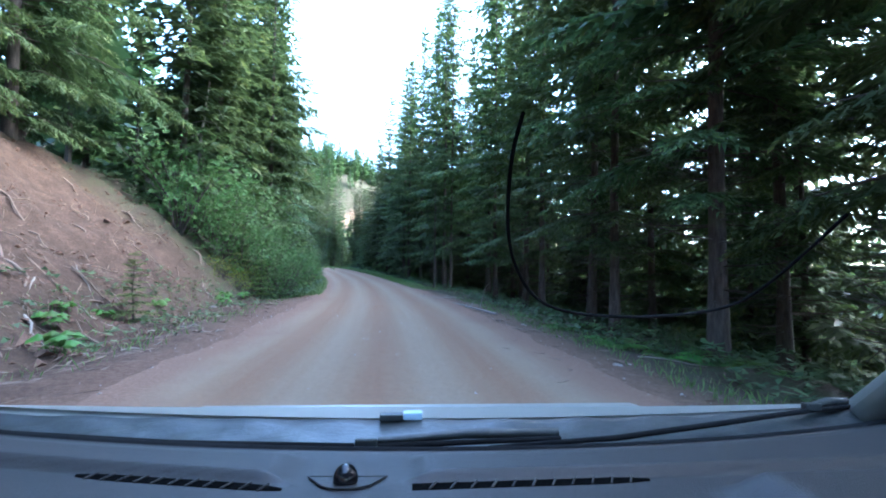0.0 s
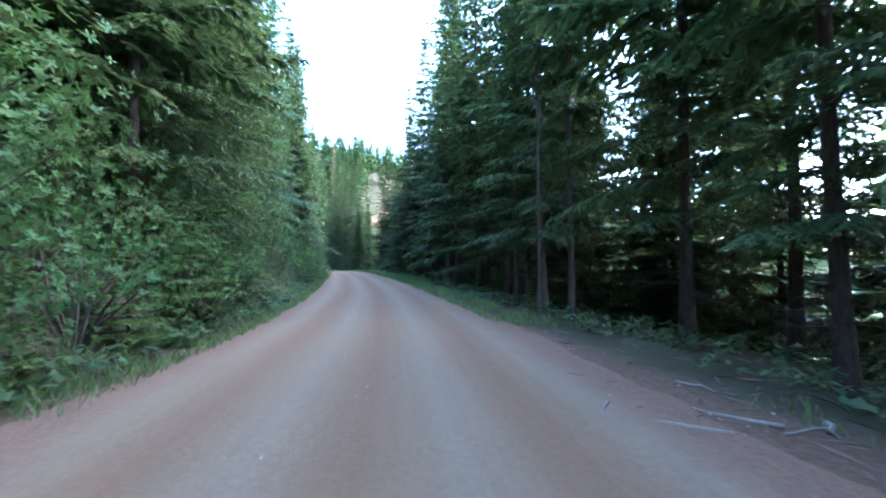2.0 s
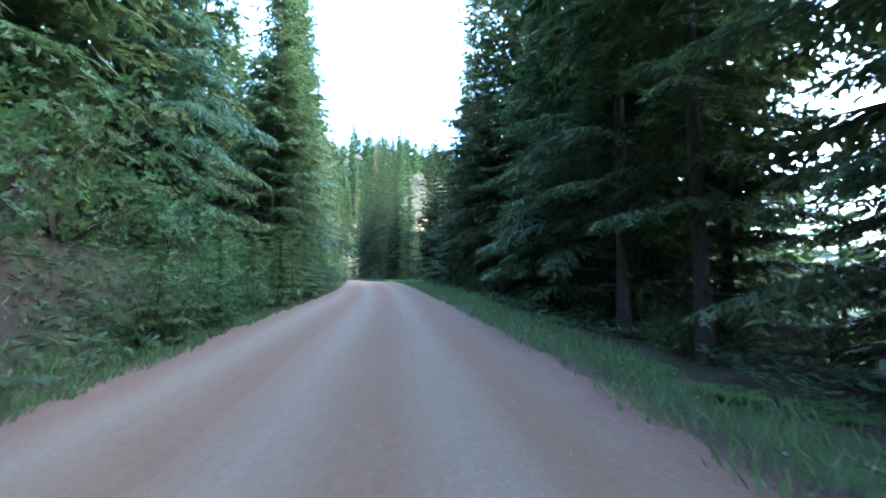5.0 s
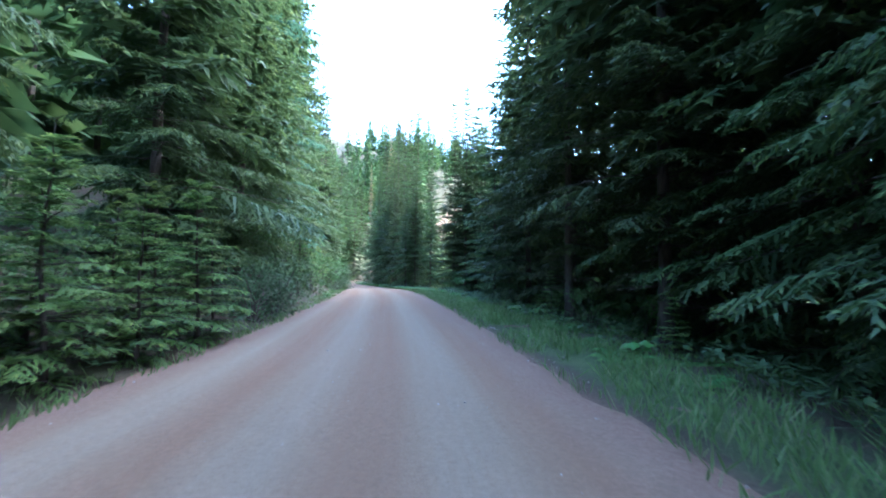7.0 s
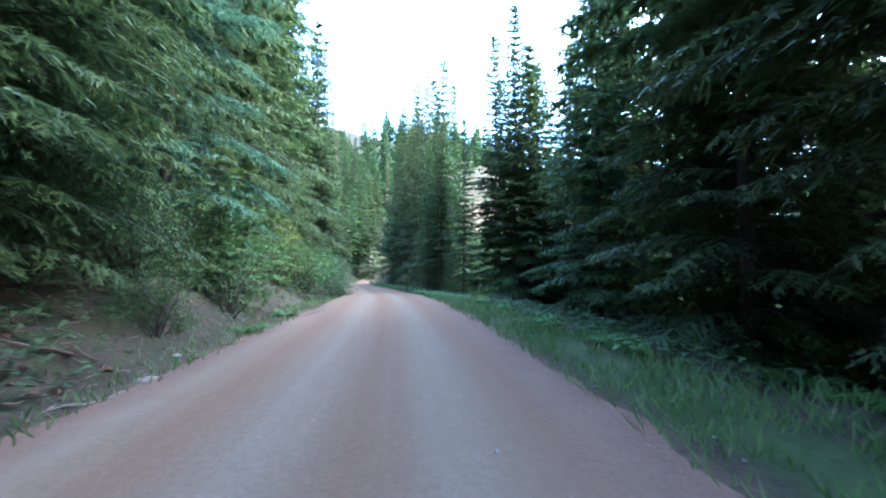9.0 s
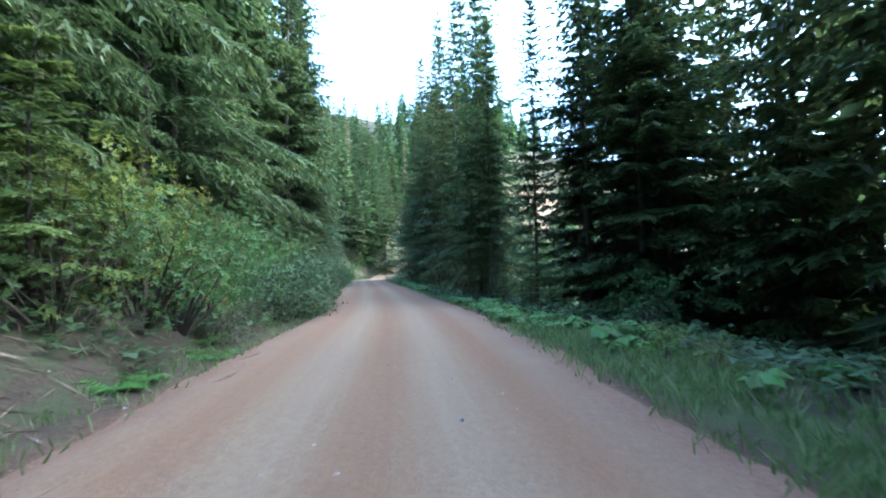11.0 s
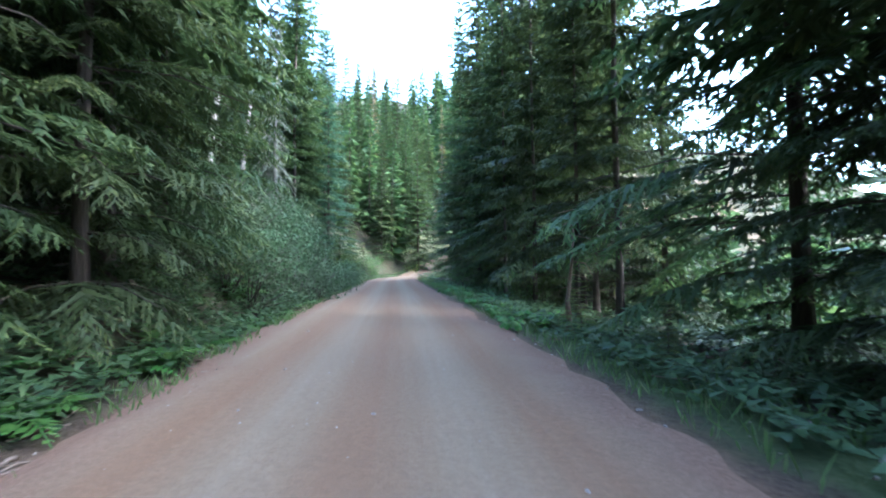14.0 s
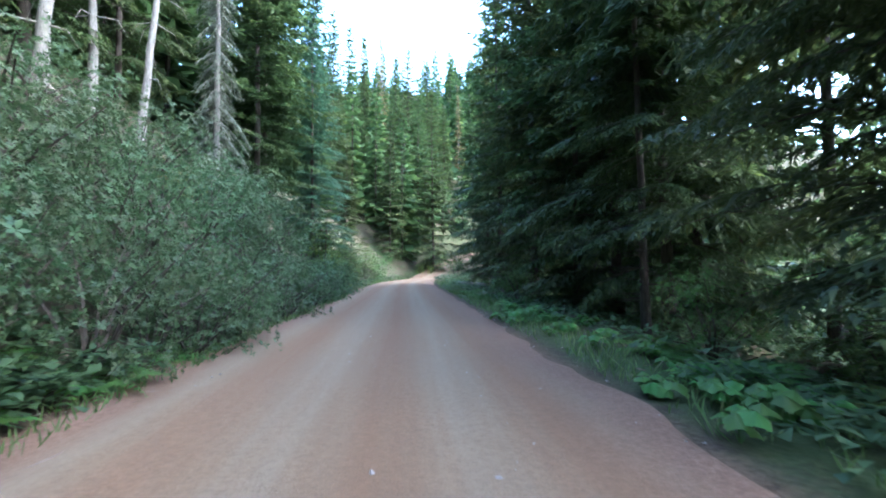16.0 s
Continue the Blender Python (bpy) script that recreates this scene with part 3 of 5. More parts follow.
def herb(seed):
    """Low big-leaved herb of the verge: stalks that each bear one lobed leaf."""
    r = np.random.RandomState(seed)
    pile = Pile()
    pile.tube([(0, 0, 0), (0.10, 0, 0.25), (0.2, 0, 0.42)], [0.006, 0.005, 0.004], 3)
    a = np.linspace(0, 2 * math.pi, 15, endpoint=False)
    rim = 0.135 * (1 + 0.16 * np.cos(5 * a)) * (1 - 0.25 * np.cos(a))
    edge = np.stack([0.2 - rim * np.cos(a), rim * np.sin(a), 0.42 - 0.9 * rim * rim * 4 + 0.012 * np.cos(10 * a)], 1)
    pile.add(np.r_[edge, [(0.2, 0, 0.435)]], [(k, (k + 1) % 15, 15) for k in range(15)], np.r_[np.full(15, 0.75), 0.45])
    me = pile.make("leaf", FERN)
    root = new("herb")
    for k in range(12):
        ob = new("leaf", me)
        ob.matrix_basis = pose(0, 0, 0, r.uniform(-15, 15), r.uniform(-25, 30), r.uniform(0, 360)) @ Matrix.Scale(r.uniform(0.6, 1.4), 4)
        ob.parent = root
    return root


used = set()


def place(model, s, d, size=1.0, turn=None, sink=0.0, lean=0.0, lift=None, spread=1.0):
    """Stands a model on the ground at s, d; the first call moves the model itself, later ones copy it."""
    x, y, z = ground_at(s, d)
    a = random.uniform(0, 360) if turn is None else turn
    m = pose(x, y, z - sink, lean, lean * 0.5, a) @ Matrix.Diagonal((size * spread, size * spread, size, 1))
    if model.name in used:
        return copy_thing(model, m @ Matrix.Diagonal((*(1 / k for k in model.scale), 1)))
    used.add(model.name)
    model.matrix_basis = m
    return model


WORDS = {
    "full": ("dark green fir with drooping boughs down to the ground", "tree", "firs lining the road"),
    "high": ("tall fir with bare lower trunk and high dark crown", "tree", "tall firs of the forest"),
    "back": ("dense dark fir standing deeper in the forest", "tree", "firs of the forest behind"),
    "young": ("young bright green fir beside the road", "tree", "young firs by the road"),
    "blue": ("blue-green fir with layered boughs on the slope", "tree", "firs lining the road"),
    "mossy": ("old fir draped with dry grey-green lichen above the bank", "tree", "lichen-hung firs on the bank"),
    "tan": ("tall dying fir with yellowish tan needles on the hillside", "tree", "dying firs on the hill"),
}


def trees(kind, seeds, *args, **kw):
    out = []
    for k in seeds:
        t = conifer(k, *args, **kw)
        label, category, group = WORDS[kind]
        tagged(t, label, category, group)
        out.append(t)
    return out


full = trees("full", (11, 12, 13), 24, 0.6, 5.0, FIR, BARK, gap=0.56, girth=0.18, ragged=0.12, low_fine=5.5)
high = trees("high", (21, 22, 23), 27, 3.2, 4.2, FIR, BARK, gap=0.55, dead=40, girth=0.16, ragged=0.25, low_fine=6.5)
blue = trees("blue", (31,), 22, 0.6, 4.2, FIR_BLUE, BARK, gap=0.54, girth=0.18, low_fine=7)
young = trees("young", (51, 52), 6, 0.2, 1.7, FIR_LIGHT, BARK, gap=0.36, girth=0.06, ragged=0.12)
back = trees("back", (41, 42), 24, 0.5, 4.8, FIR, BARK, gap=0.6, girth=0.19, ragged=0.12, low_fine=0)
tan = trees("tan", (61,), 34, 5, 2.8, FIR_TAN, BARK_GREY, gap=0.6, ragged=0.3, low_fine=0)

mossy = trees("mossy", (71,), 20, 1.5, 1.7, LICHEN, BARK_GREY, gap=0.5, ragged=0.35, hang=0.75, low_fine=14, girth=0.2, dead=20)

random.seed(5)
taken = []


def free(s, d, room):
    if any((s - a) ** 2 + (d - b) ** 2 < room * room for a, b in taken):
        return False
    taken.append((s, d))
    return True


def held(d, size, want, side=2.6):
    """A crown's spread, held back so that its boughs end at the road's edge."""
    return max(0.45, min(want, (abs(d) - side) / (5.0 * size)))


# trees that stand out, each at its own place: kind, its height, s, d, height wanted
for models, h0, s, d, h in [
        (full, 24, 134.2, 6.9, 29.5), (full, 24, 139.0, 7.8, 29), (full, 24, 117.0, 6.8, 24), (high, 27, 126.8, 5.2, 21), (full, 24, 114.2, 5.6, 18.5), (full, 24, 103.6, 10.4, 19.8),
        (full, 24, 88.2, 7.4, 14), (full, 24, 81.4, 7.3, 21), (high, 27, 133.0, 5.6, 22),
        (blue, 22, 154.6, -6.3, 17), (blue, 22, 160, -7.5, 24), (full, 24, 117.5, -5.0, 24), (full, 24, 150, -8.6, 25), (high, 27, 103.6, 9.2, 22), (full, 24, 106.4, 12.4, 21), (back, 24, 33.6, 13.6, 17), (back, 24, 37.2, 12.2, 15), (back, 24, 40.6, 14.2, 17), (back, 24, 44.2, 12.8, 15), (back, 24, 47.6, 13.8, 17), (back, 24, 52, 12.8, 16), (high, 27, 121, 5.6, 24), (full, 24, 62, 8.6, 26), (full, 24, 66.2, 9.0, 26), (full, 24, 70.2, 8.8, 25), (full, 24, 57.8, 9.4, 25), (back, 24, 64, 13, 24), (back, 24, 60, 14, 24), (back, 24, 68.5, 15, 24), (full, 24, 72.5, -7.0, 25), (full, 24, 40.2, -8.2, 27), (back, 24, 110, 10.2, 20), (back, 24, 112.5, 12.6, 22), (back, 24, 108, 12.4, 22), (back, 24, 105.6, 14.6, 23), 
        (high, 27, 29.2, 9.6, 27), (high, 27, 35.1, 11.3, 26), (high, 27, 45.1, 11.2, 27), (high, 27, 50.7, 14.2, 26), (high, 27, 32.9, 5.6, 27), (high, 27, 30.5, 7.7, 28),
        (high, 27, 38.5, 5.6, 24), (high, 27, 106.6, 6.2, 14), (high, 27, 107.7, 9.1, 22), (high, 27, 121.8, 4.8, 15), (high, 27, 110.3, 5.2, 15), (high, 27, 111.4, 4.3, 13),
        (high, 27, 92, 10.5, 27), (high, 27, 88, 11.2, 26), (back, 24, 97, 11.6, 24), (full, 24, 84.6, 9.5, 20), (full, 24, 76.5, -7.2, 24), (full, 24, 80.6, -6.9, 25), (full, 24, 32.8, -7.0, 25), (full, 24, 123, -6.4, 26), (full, 24, 115.2, -5.6, 24),
        (back, 24, 25.5, -10.2, 25), (back, 24, 29.4, -9.6, 26), (back, 24, 45.5, -9.8, 25), (full, 24, 50.5, -9.4, 26), (back, 24, 41.0, -10.4, 24), (full, 24, 119.2, -5.6, 23), (back, 24, 13.5, 13.4, 22), (back, 24, 20.6, 13.0, 24), (back, 24, 26.0, 14.4, 22), (back, 24, 17.0, 16.0, 22), (back, 24, 8.0, 14.0, 22), (back, 24, 31.0, 15.5, 22), (back, 24, 36.5, 14.5, 21), (back, 24, 42.5, 14.5, 22), (back, 24, 23.5, 17.0, 23), (back, 24, 55.0, -10.0, 25), (back, 24, 60.0, -10.4, 26), (full, 24, 40.6, 9.2, 20), (full, 24, 48.4, 9.0, 22), (full, 24, 55.5, 9.6, 22), (full, 24, 137.5, 10.0, 24), (full, 24, 144, 8.6, 22),
        (back, 24, 70.5, 10.5, 20), (back, 24, 73.5, 12.5, 22), (back, 24, 77, 13.5, 24), (back, 24, 80, 16, 24), (back, 24, 67, 11.5, 18), (back, 24, 24, 11.5, 15), (back, 24, 27.5, 14, 17), (back, 24, 31.5, 18, 20), (back, 24, 22, 14.5, 14), (high, 27, 16.5, 10.2, 24), (back, 24, 18.5, 15.5, 18), (high, 27, 9.5, 8.8, 24), (back, 24, 22.5, 20, 20), (back, 24, 13, 16.5, 18), (back, 24, 84.5, 13.5, 22), (back, 24, 89, 14.5, 23), (back, 24, 93.5, 14, 22), (back, 24, 86.5, 17, 24), (back, 24, 11, 11, 13), (back, 24, 14.5, 12.5, 14), (back, 24, 38, 12.4, 15), (back, 24, 46.5, 13.4, 16),
        (mossy, 20, 145.0, -8.9, 19), (mossy, 20, 148.0, -10.2, 17), (tan, 34, 236, -14, 32)]:
    free(s, d, 0.1)
    place(random.choice(models), s, d, h / h0, spread=held(d, h / h0, 1.2 if s > 100 and d > 0 and models is full else 1.0, 2.6 if d > 0 else 1.7 if 113 < s < 120 else 2.4))

# the left edge: full crowns above the bank
s = -9.0
while s < 164:
    d = -random.uniform(7.0, 8.6) if s > 24 else -random.uniform(12.0, 13.6)
    if 60 < s < 100:
        d += 0.3
    if s > 128:
        d -= 1.5
    if 22 < s < 37:
        d -= 2.4
    if 134 < s < 148 or 37 < s < 58:
        d -= 3.0
    if 122 < s < 134:
        d -= 2.0
    if 58 <= s < 70:
        d -= 1.3
    if free(s, d, 2.4):
        d, size = d - random.uniform(0, 1.5), random.uniform(1.1, 1.55)
        place(random.choice(full + full + blue), s, d, size, spread=held(d, size, random.uniform(0.62, 0.85), 2.0))
    s += random.uniform(3.2, 4.8)
# the right edge: a mixture of high crowns and full ones
s = -9.0
while s < 164:
    d = random.uniform(5.8, 7.4)
    if 84 < s < 106:
        d += 4.5
    if not 107 < s < 114 and free(s, d, 2.0):
        if 4 < s < 58 or 104 < s < 128 or random.random() < 0.3:
            place(random.choice(high), s, d, random.uniform(0.8, 1.1) * (0.68 if 98 < s < 128 else 1.0))
        else:
            place(random.choice(full), s, d + 1.3, random.uniform(0.95, 1.2) * (0.75 if 98 < s < 128 else 1.0), spread=0.85)
    s += random.uniform(2.8, 4.6)
# further rows behind, tall and bare below or dense; the slope opens towards the valley past the bend
for models, count, near, far in ((high, 55, 8.5, 14), (back, 130, 10.5, 19)):
    while count:
        s, d = random.uniform(-8, 160), random.uniform(near, far)
        count -= 1
        if (115 < s < 130 and d > 11) or not free(s, d, 2.6):
            continue
        place(random.choice(models), s, d, random.uniform(0.8, 1.15) * (0.8 if 98 < s < 128 and d < 11 else 1.0) * (0.78 if models is back else 1.0))
for models, h0, x, y, h in [(full, 24, -60.2, 170.7, 29.8), (full, 24, -66.7, 185.6, 31.6), (full, 24, -67.2, 192.2, 30.7), (back, 24, -68.6, 200.6, 31.3), (tan, 34, -63.9, 198.5, 31.2), (back, 24, -64.6, 206.9, 29.4),
                            (full, 24, -57.6, 196.9, 32.5), (back, 24, -56.4, 203.7, 31.6), (full, 24, -53.9, 191.9, 28.9), (back, 24, -55.1, 210.5, 23.1), (tan, 34, -54.3, 219.1, 22.8), (full, 24, -48.8, 185.2, 28.1), (full, 24, -53.3, 179.1, 22.0), (full, 24, -59.7, 175.8, 18.5), (full, 24, -60.7, 184.4, 16.9)]:
    s, d, _ = (float(k[0]) for k in along(x, y))
    free(s, d, 0.1)
    place(random.choice(models), s, d, h / h0, spread=0.85)

for lo_d, hi_d, count in ((7, 15, 9), (-16, -10, 4)):
    for _ in range(count):
        s, d = random.uniform(164, 192), random.uniform(lo_d, hi_d)
        if free(s, d, 2.4):
            place(random.choice(full + back + blue), s, d, random.uniform(0.55, 0.85))

# the forest behind, too many to count: simpler trees in one mesh
woods = Pile()
r = np.random.RandomState(77)


def wood_tree(x, y, z, height, radius, start, fine):
    woods.tube([(x, y, z - 0.5), (x, y, z + height)], [0.2, 0.02], 5, 1)
    zz = start
    while zz < height:
        u = (zz - start) / (height - start)
        n = 8 if u < 0.7 else 6
        a = r.uniform(0, 6.28, n)
        l = radius * min(1.0, 0.6 + 4 * u) * (1 - u) ** 0.66 * r.uniform(0.5, 1.2, n) + 0.25
        root = np.array((x, y, z + zz)) + np.zeros((n, 3))
        root[:, 2] += r.uniform(-0.15, 0.15, n)
        lift = -0.12 + 0.6 * u + r.normal(0, 0.1, n)
        for turn, near, part, wide in ((0, 0.1, 1.0, 0.13), (0.5, 0.15, 0.8, 0.15), (-0.5, 0.15, 0.8, 0.15), (0.2, 0.45, 0.95, 0.15))[:4 if fine else 3]:
            b = a + turn + r.normal(0, 0.15, n)
            way = np.stack([np.cos(b), np.sin(b), lift], 1)
            tip = root + way * (l * part)[:, None]
            tip[:, 2] -= l * r.uniform(0.05, 0.4, n)
            side = np.stack([-np.sin(b), np.cos(b), r.normal(0, 0.9, n)], 1)
            woods.kites(root + way * (l * near)[:, None], tip, l * wide * r.uniform(0.7, 1.3, n) * (1.0 if fine else 1.35) + 0.05, unit(side), r.uniform(0.25, 0.7, n))
        zz += (1.15 if fine else 1.35) * (1 - 0.4 * u)


# rows before s = -10 are unseen, added behind the start to close off light
for lo_s, hi_s, lo_d, hi_d, count in ((-12, 170, 18.5, 38, 260), (98, 126, 15, 36, 80), (-60, -10, 9, 40, 26), (-60, -10, -40, -12, 20), (-10, 190, 34, 70, 130), (-12, 164, -30, -14.5, 120), (186, 262, -44, 14, 290), (200, 320, -85, -44, 60), (262, 320, -44, 20, 50), (164, 240, 8, 40, 50), (-12, 190, 60, 95, 50)):
    for _ in range(count):
        s, d = r.uniform(lo_s, hi_s), r.uniform(lo_d, hi_d)
        if abs(d) < 6 or (s < 40 and -18 < d < 0) or (116 < s < 150 and 9 < d < 60 and r.uniform() < 0.5) or not free(s, d, 2.5):
            continue
        x, y, z = ground_at(s, d)
        wood_tree(x, y, z, r.uniform(13, 23) if s < 170 and 18 < d < 40 else r.uniform(17, 28) if s < 190 or d > 8 else r.uniform(9, 25), r.uniform(2.8, 4.0), (r.uniform(0.5, 2.4) if d < 26 else 0.3) if s < 164 else 0.5, s < 164 and -16 < d < 20)
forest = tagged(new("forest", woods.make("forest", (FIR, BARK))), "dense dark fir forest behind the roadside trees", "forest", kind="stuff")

# ---- undergrowth ----
BUSH = {
    "leaf": ("leafy green roadside shrub on the bank", "shrubs on the bank", [shrub(k, 2.6, 2.4, LEAF, 480, 0.074) for k in (101, 102)]),
    "dark": ("dense evergreen shrub with glossy grey-green leaves", "evergreen shrubs on the bank", [shrub(k, 2.8, 2.4, LEAF_DARK, 640, 0.066) for k in (103, 104)]),
    "lime": ("bright yellow-green shrub by the road", "bright shrubs", [shrub(k, 2.2, 2.2, LEAF_LIME, 400, 0.075) for k in (105,)]),
    "dry": ("half-dry greyish shrub on the bank", "dry shrubs", [shrub(k, 2.2, 1.6, LEAF_DRY, 380, 0.07) for k in (106,)]),
}
for label, group, models in BUSH.values():
    for m in models:
        tagged(m, label, "shrub", group)

random.seed(9)
# stretches of bushes: kind, from s, to s, from d, to d, how many, least and greatest size
for kind, s0, s1, d0, d1, count, lo, hi in [
        ("leaf", 23.5, 30, -8.5, -6.0, 9, 0.8, 1.25), ("leaf", 23, 38, -6.0, -4.4, 20, 0.7, 1.1), ("leaf", 23, 38, -9.5, -6.0, 22, 1.1, 1.7), ("leaf", 38, 44, -9.5, -6.5, 4, 1.0, 1.5),
        ("leaf", 22.5, 29, -10.5, -8, 7, 1.4, 1.9), ("lime", 21.5, 25, -7.6, -6.2, 3, 0.36, 0.58), ("lime", 39, 58, -11, -7.5, 11, 0.86, 1.37), ("dry", 42, 52, -8.0, -6.2, 6, 0.9, 1.4), ("leaf", 45, 60, -9.5, -6.0, 13, 1.0, 1.7),
        ("leaf", 50, 60, -5.4, -4.2, 7, 0.6, 0.9), ("leaf", 60, 72, -6.8, -5.4, 5, 0.6, 0.9), ("dry", 74, 76.5, -4.4, -3.9, 2, 0.6, 0.8), ("dark", 72.5, 76.5, -4.8, -3.8, 7, 0.65, 0.95),
        ("leaf", 81.3, 82.8, -4.7, -4.3, 3, 0.5, 0.62), ("leaf", 83, 99, -6.2, -4.2, 18, 0.7, 1.2), ("leaf", 79, 98, -8.5, -6.0, 12, 0.8, 1.2), ("dark", 83, 92, -6.5, -5.0, 4, 0.6, 0.83),
        ("lime", 96, 107, -7.2, -4.7, 14, 0.85, 1.35), ("dry", 97, 101.5, -4.9, -3.6, 6, 0.35, 0.55), ("dark", 102, 107.5, -4.6, -3.3, 13, 0.75, 1.05), ("leaf", 98, 107, -5.4, -4.2, 6, 1.0, 1.3), ("lime", 104, 107, -3.2, -2.6, 2, 0.29, 0.36), ("leaf", 98, 112, -8.0, -6.0, 3, 0.8, 1.0),
        ("dark", 128, 150, -5.2, -3.6, 24, 0.65, 1.0), ("dark", 126, 152, -7.6, -5.0, 26, 0.9, 1.35), ("dark", 128, 150, -9.8, -7.4, 16, 0.9, 1.35),
        ("dark", 122.5, 130, -7.6, -4.0, 18, 0.7, 1.15), ("lime", 134, 152, -9.8, -7.4, 6, 0.58, 0.79), ("leaf", 150, 180, -6.5, -4.2, 16, 0.8, 1.2), ("lime", 151, 162, -6.0, -4.2, 6, 0.8, 1.1), ("leaf", 186, 204, -8, 4, 12, 0.7, 1.2), ("lime", 186, 206, -8, 3, 9, 0.5, 0.86),
        ("dark", 8, 30, 5.6, 7.5, 4, 0.3, 0.45), ("lime", 93.5, 95, 3.9, 4.5, 2, 0.29, 0.36), ("leaf", 98, 120, 5.2, 7.5, 9, 0.5, 0.8), ("leaf", 40, 80, 5.0, 7.0, 10, 0.4, 0.7), ("leaf", 122, 150, 4.5, 6.5, 8, 0.5, 0.8)]:
    for _ in range(count):
        s, d = random.uniform(s0, s1), random.uniform(d0, d1)
        place(random.choice(BUSH[kind][2]), s, d, random.uniform(lo, hi), sink=0.08, spread=random.uniform(0.85, 1.15))

# young firs
for s, d, h in [(12.7, -6.5, 1.9), (22.4, -5.6, 2.2), (23.6, -6.8, 2.5), (25.5, -4.6, 1.8), (28, -4.6, 2.4), (30.5, -4.7, 3.0), (33, -4.9, 3.2), (36, -5.0, 2.6),
                (52.6, -4.6, 2.4), (55, -4.3, 1.9), (60.2, -5.0, 2.6), (61.8, -5.3, 3.0), (63.4, -5.2, 2.7), (65.4, -5.2, 3.1), (67.2, -5.0, 2.8), (69, -5.2, 3.2), (58.6, -4.6, 2.4), (57, -5.0, 2.8), (61, -4.2, 3.2), (62.6, -4.4, 2.9), (64.5, -4.3, 3.4), (66.2, -4.1, 2.9), (68.2, -4.0, 3.4), (69.6, -4.2, 2.8), 
                (86.5, -5.0, 4.6), (90, -5.2, 5.2), (95, -5.4, 4.4), (126, -5.4, 3.5), (152, -5.0, 5.5), (158, -4.6, 4.6), (164, -5, 5), (171, -5, 4.5),
                (33.8, 4.6, 1.2), (40, 5.0, 1.6), (71.5, 4.3, 0.9), (66.5, 5.2, 1.4), (74, 5.6, 1.8), (107.6, 5.0, 2.0), (105.2, 5.4, 2.4), (113, 4.3, 0.9), (116.1, 3.8, 1.0), (118.9, 3.7, 1.3), (120.8, 4.3, 1.0), (126.5, 4.4, 1.2),
                (194, -3, 3.2), (199, 1, 3.8), (203, -6, 4), (206, 4, 4), (211, -2, 4.6)]:
    place(random.choice(young), s, d, h / 6.0 * 1.0, spread=1.25)


def single(name, me, label, category, group):
    ob = new(name, me)
    return tagged(ob, label, category, group)


ferns = [tagged(fern(k), "bright green fern clump at the road's edge", "fern", "ferns along the road") for k in (1, 2, 3)]
herbs = [tagged(herb(k), "low broad-leaved green herb on the verge", "plant", "herbs on the verge") for k in (1, 2)]
for models, s0, s1, d0, d1, count, lo, hi in [
        (ferns, 108, 129, -5.6, -3.2, 46, 0.7, 1.2), (ferns, 119, 132, -4.4, -3.2, 12, 0.6, 1.0), (ferns, 118, 150, 3.2, 5.2, 26, 0.7, 1.4), (ferns, 40, 76, 3.6, 5.4, 20, 0.5, 1.0),
        (ferns, 5, 20, 4.5, 7.5, 12, 0.7, 1.2), (ferns, 28, 45, -4.6, -3.4, 12, 0.5, 0.9), (ferns, 76, 100, 4.2, 7.0, 16, 0.5, 1.0), (ferns, 84, 110, -4.2, -2.9, 14, 0.5, 0.9),
        (herbs, 95, 110, 2.7, 5.4, 110, 0.42, 0.72), (herbs, 120, 138, 2.5, 4.8, 70, 0.42, 0.72), (herbs, 8, 24, -7.0, -5.2, 10, 0.5, 0.9), (herbs, 64, 95, 3.4, 5.5, 14, 0.5, 0.8)]:
    for _ in range(count):
        s = random.uniform(s0, s1)
        place(random.choice(models), s, float(off_road(s, random.uniform(d0, d1), 0.6)), random.uniform(lo, hi), sink=0.02)

# low tangle of leaves and seedlings on the forest floor, one mesh
low = Pile()
r = np.random.RandomState(31)
for s0, s1, d0, d1, count, tall in [(22, 42, -13, -3.6, 3600, 0.34), (46, 80, -13, -4.0, 5200, 0.34), (80, 96, -12, -5.0, 1800, 0.3), (94, 128, -12, -3.3, 5200, 0.34), (126, 175, -12, -3.3, 7500, 0.42), (112, 130, -8, -3.3, 2600, 0.3), (110, 128, 3.0, 6.0, 1700, 0.25), (40, 48, -12, -6.5, 700, 0.3),
                                (-4, 24, -8.0, -5.0, 500, 0.2), (-6, 30, 4.6, 13, 3200, 0.3), (30, 120, 4.4, 13, 8600, 0.32), (118, 170, 3.6, 12, 4200, 0.34), (172, 214, -14, 10, 4500, 0.5), (-6, 22, -20, -14, 800, 0.4)]:
    s = r.uniform(s0, s1, count)
    d = off_road(s, r.uniform(d0, d1, count), r.uniform(0.3, 0.9, count))
    keep = wobble(s, d, 4.0, 51) + wobble(s, d, 1.5, 52) > -0.55
    x, y, _ = on_line(s[keep], d[keep])
    base = np.stack([x, y, level(x, y) - 0.02], 1)
    n = len(base)
    stem = np.stack([r.normal(0, 0.35, n), r.normal(0, 0.35, n), np.ones(n)], 1) * (tall * r.uniform(0.3, 1.3, n))[:, None]
    top = base + stem
    for k in range(4):
        a = r.uniform(0, 6.28, n)
        way = np.stack([np.cos(a), np.sin(a), r.uniform(-0.5, 0.5, n)], 1) * r.uniform(0.10, 0.22, n)[:, None]
        low.spikes(top + way, top, np.full(n, 0.05), np.stack([-np.sin(a), np.cos(a), r.normal(0, 0.3, n)], 1), r.uniform(0, 0.7, n))
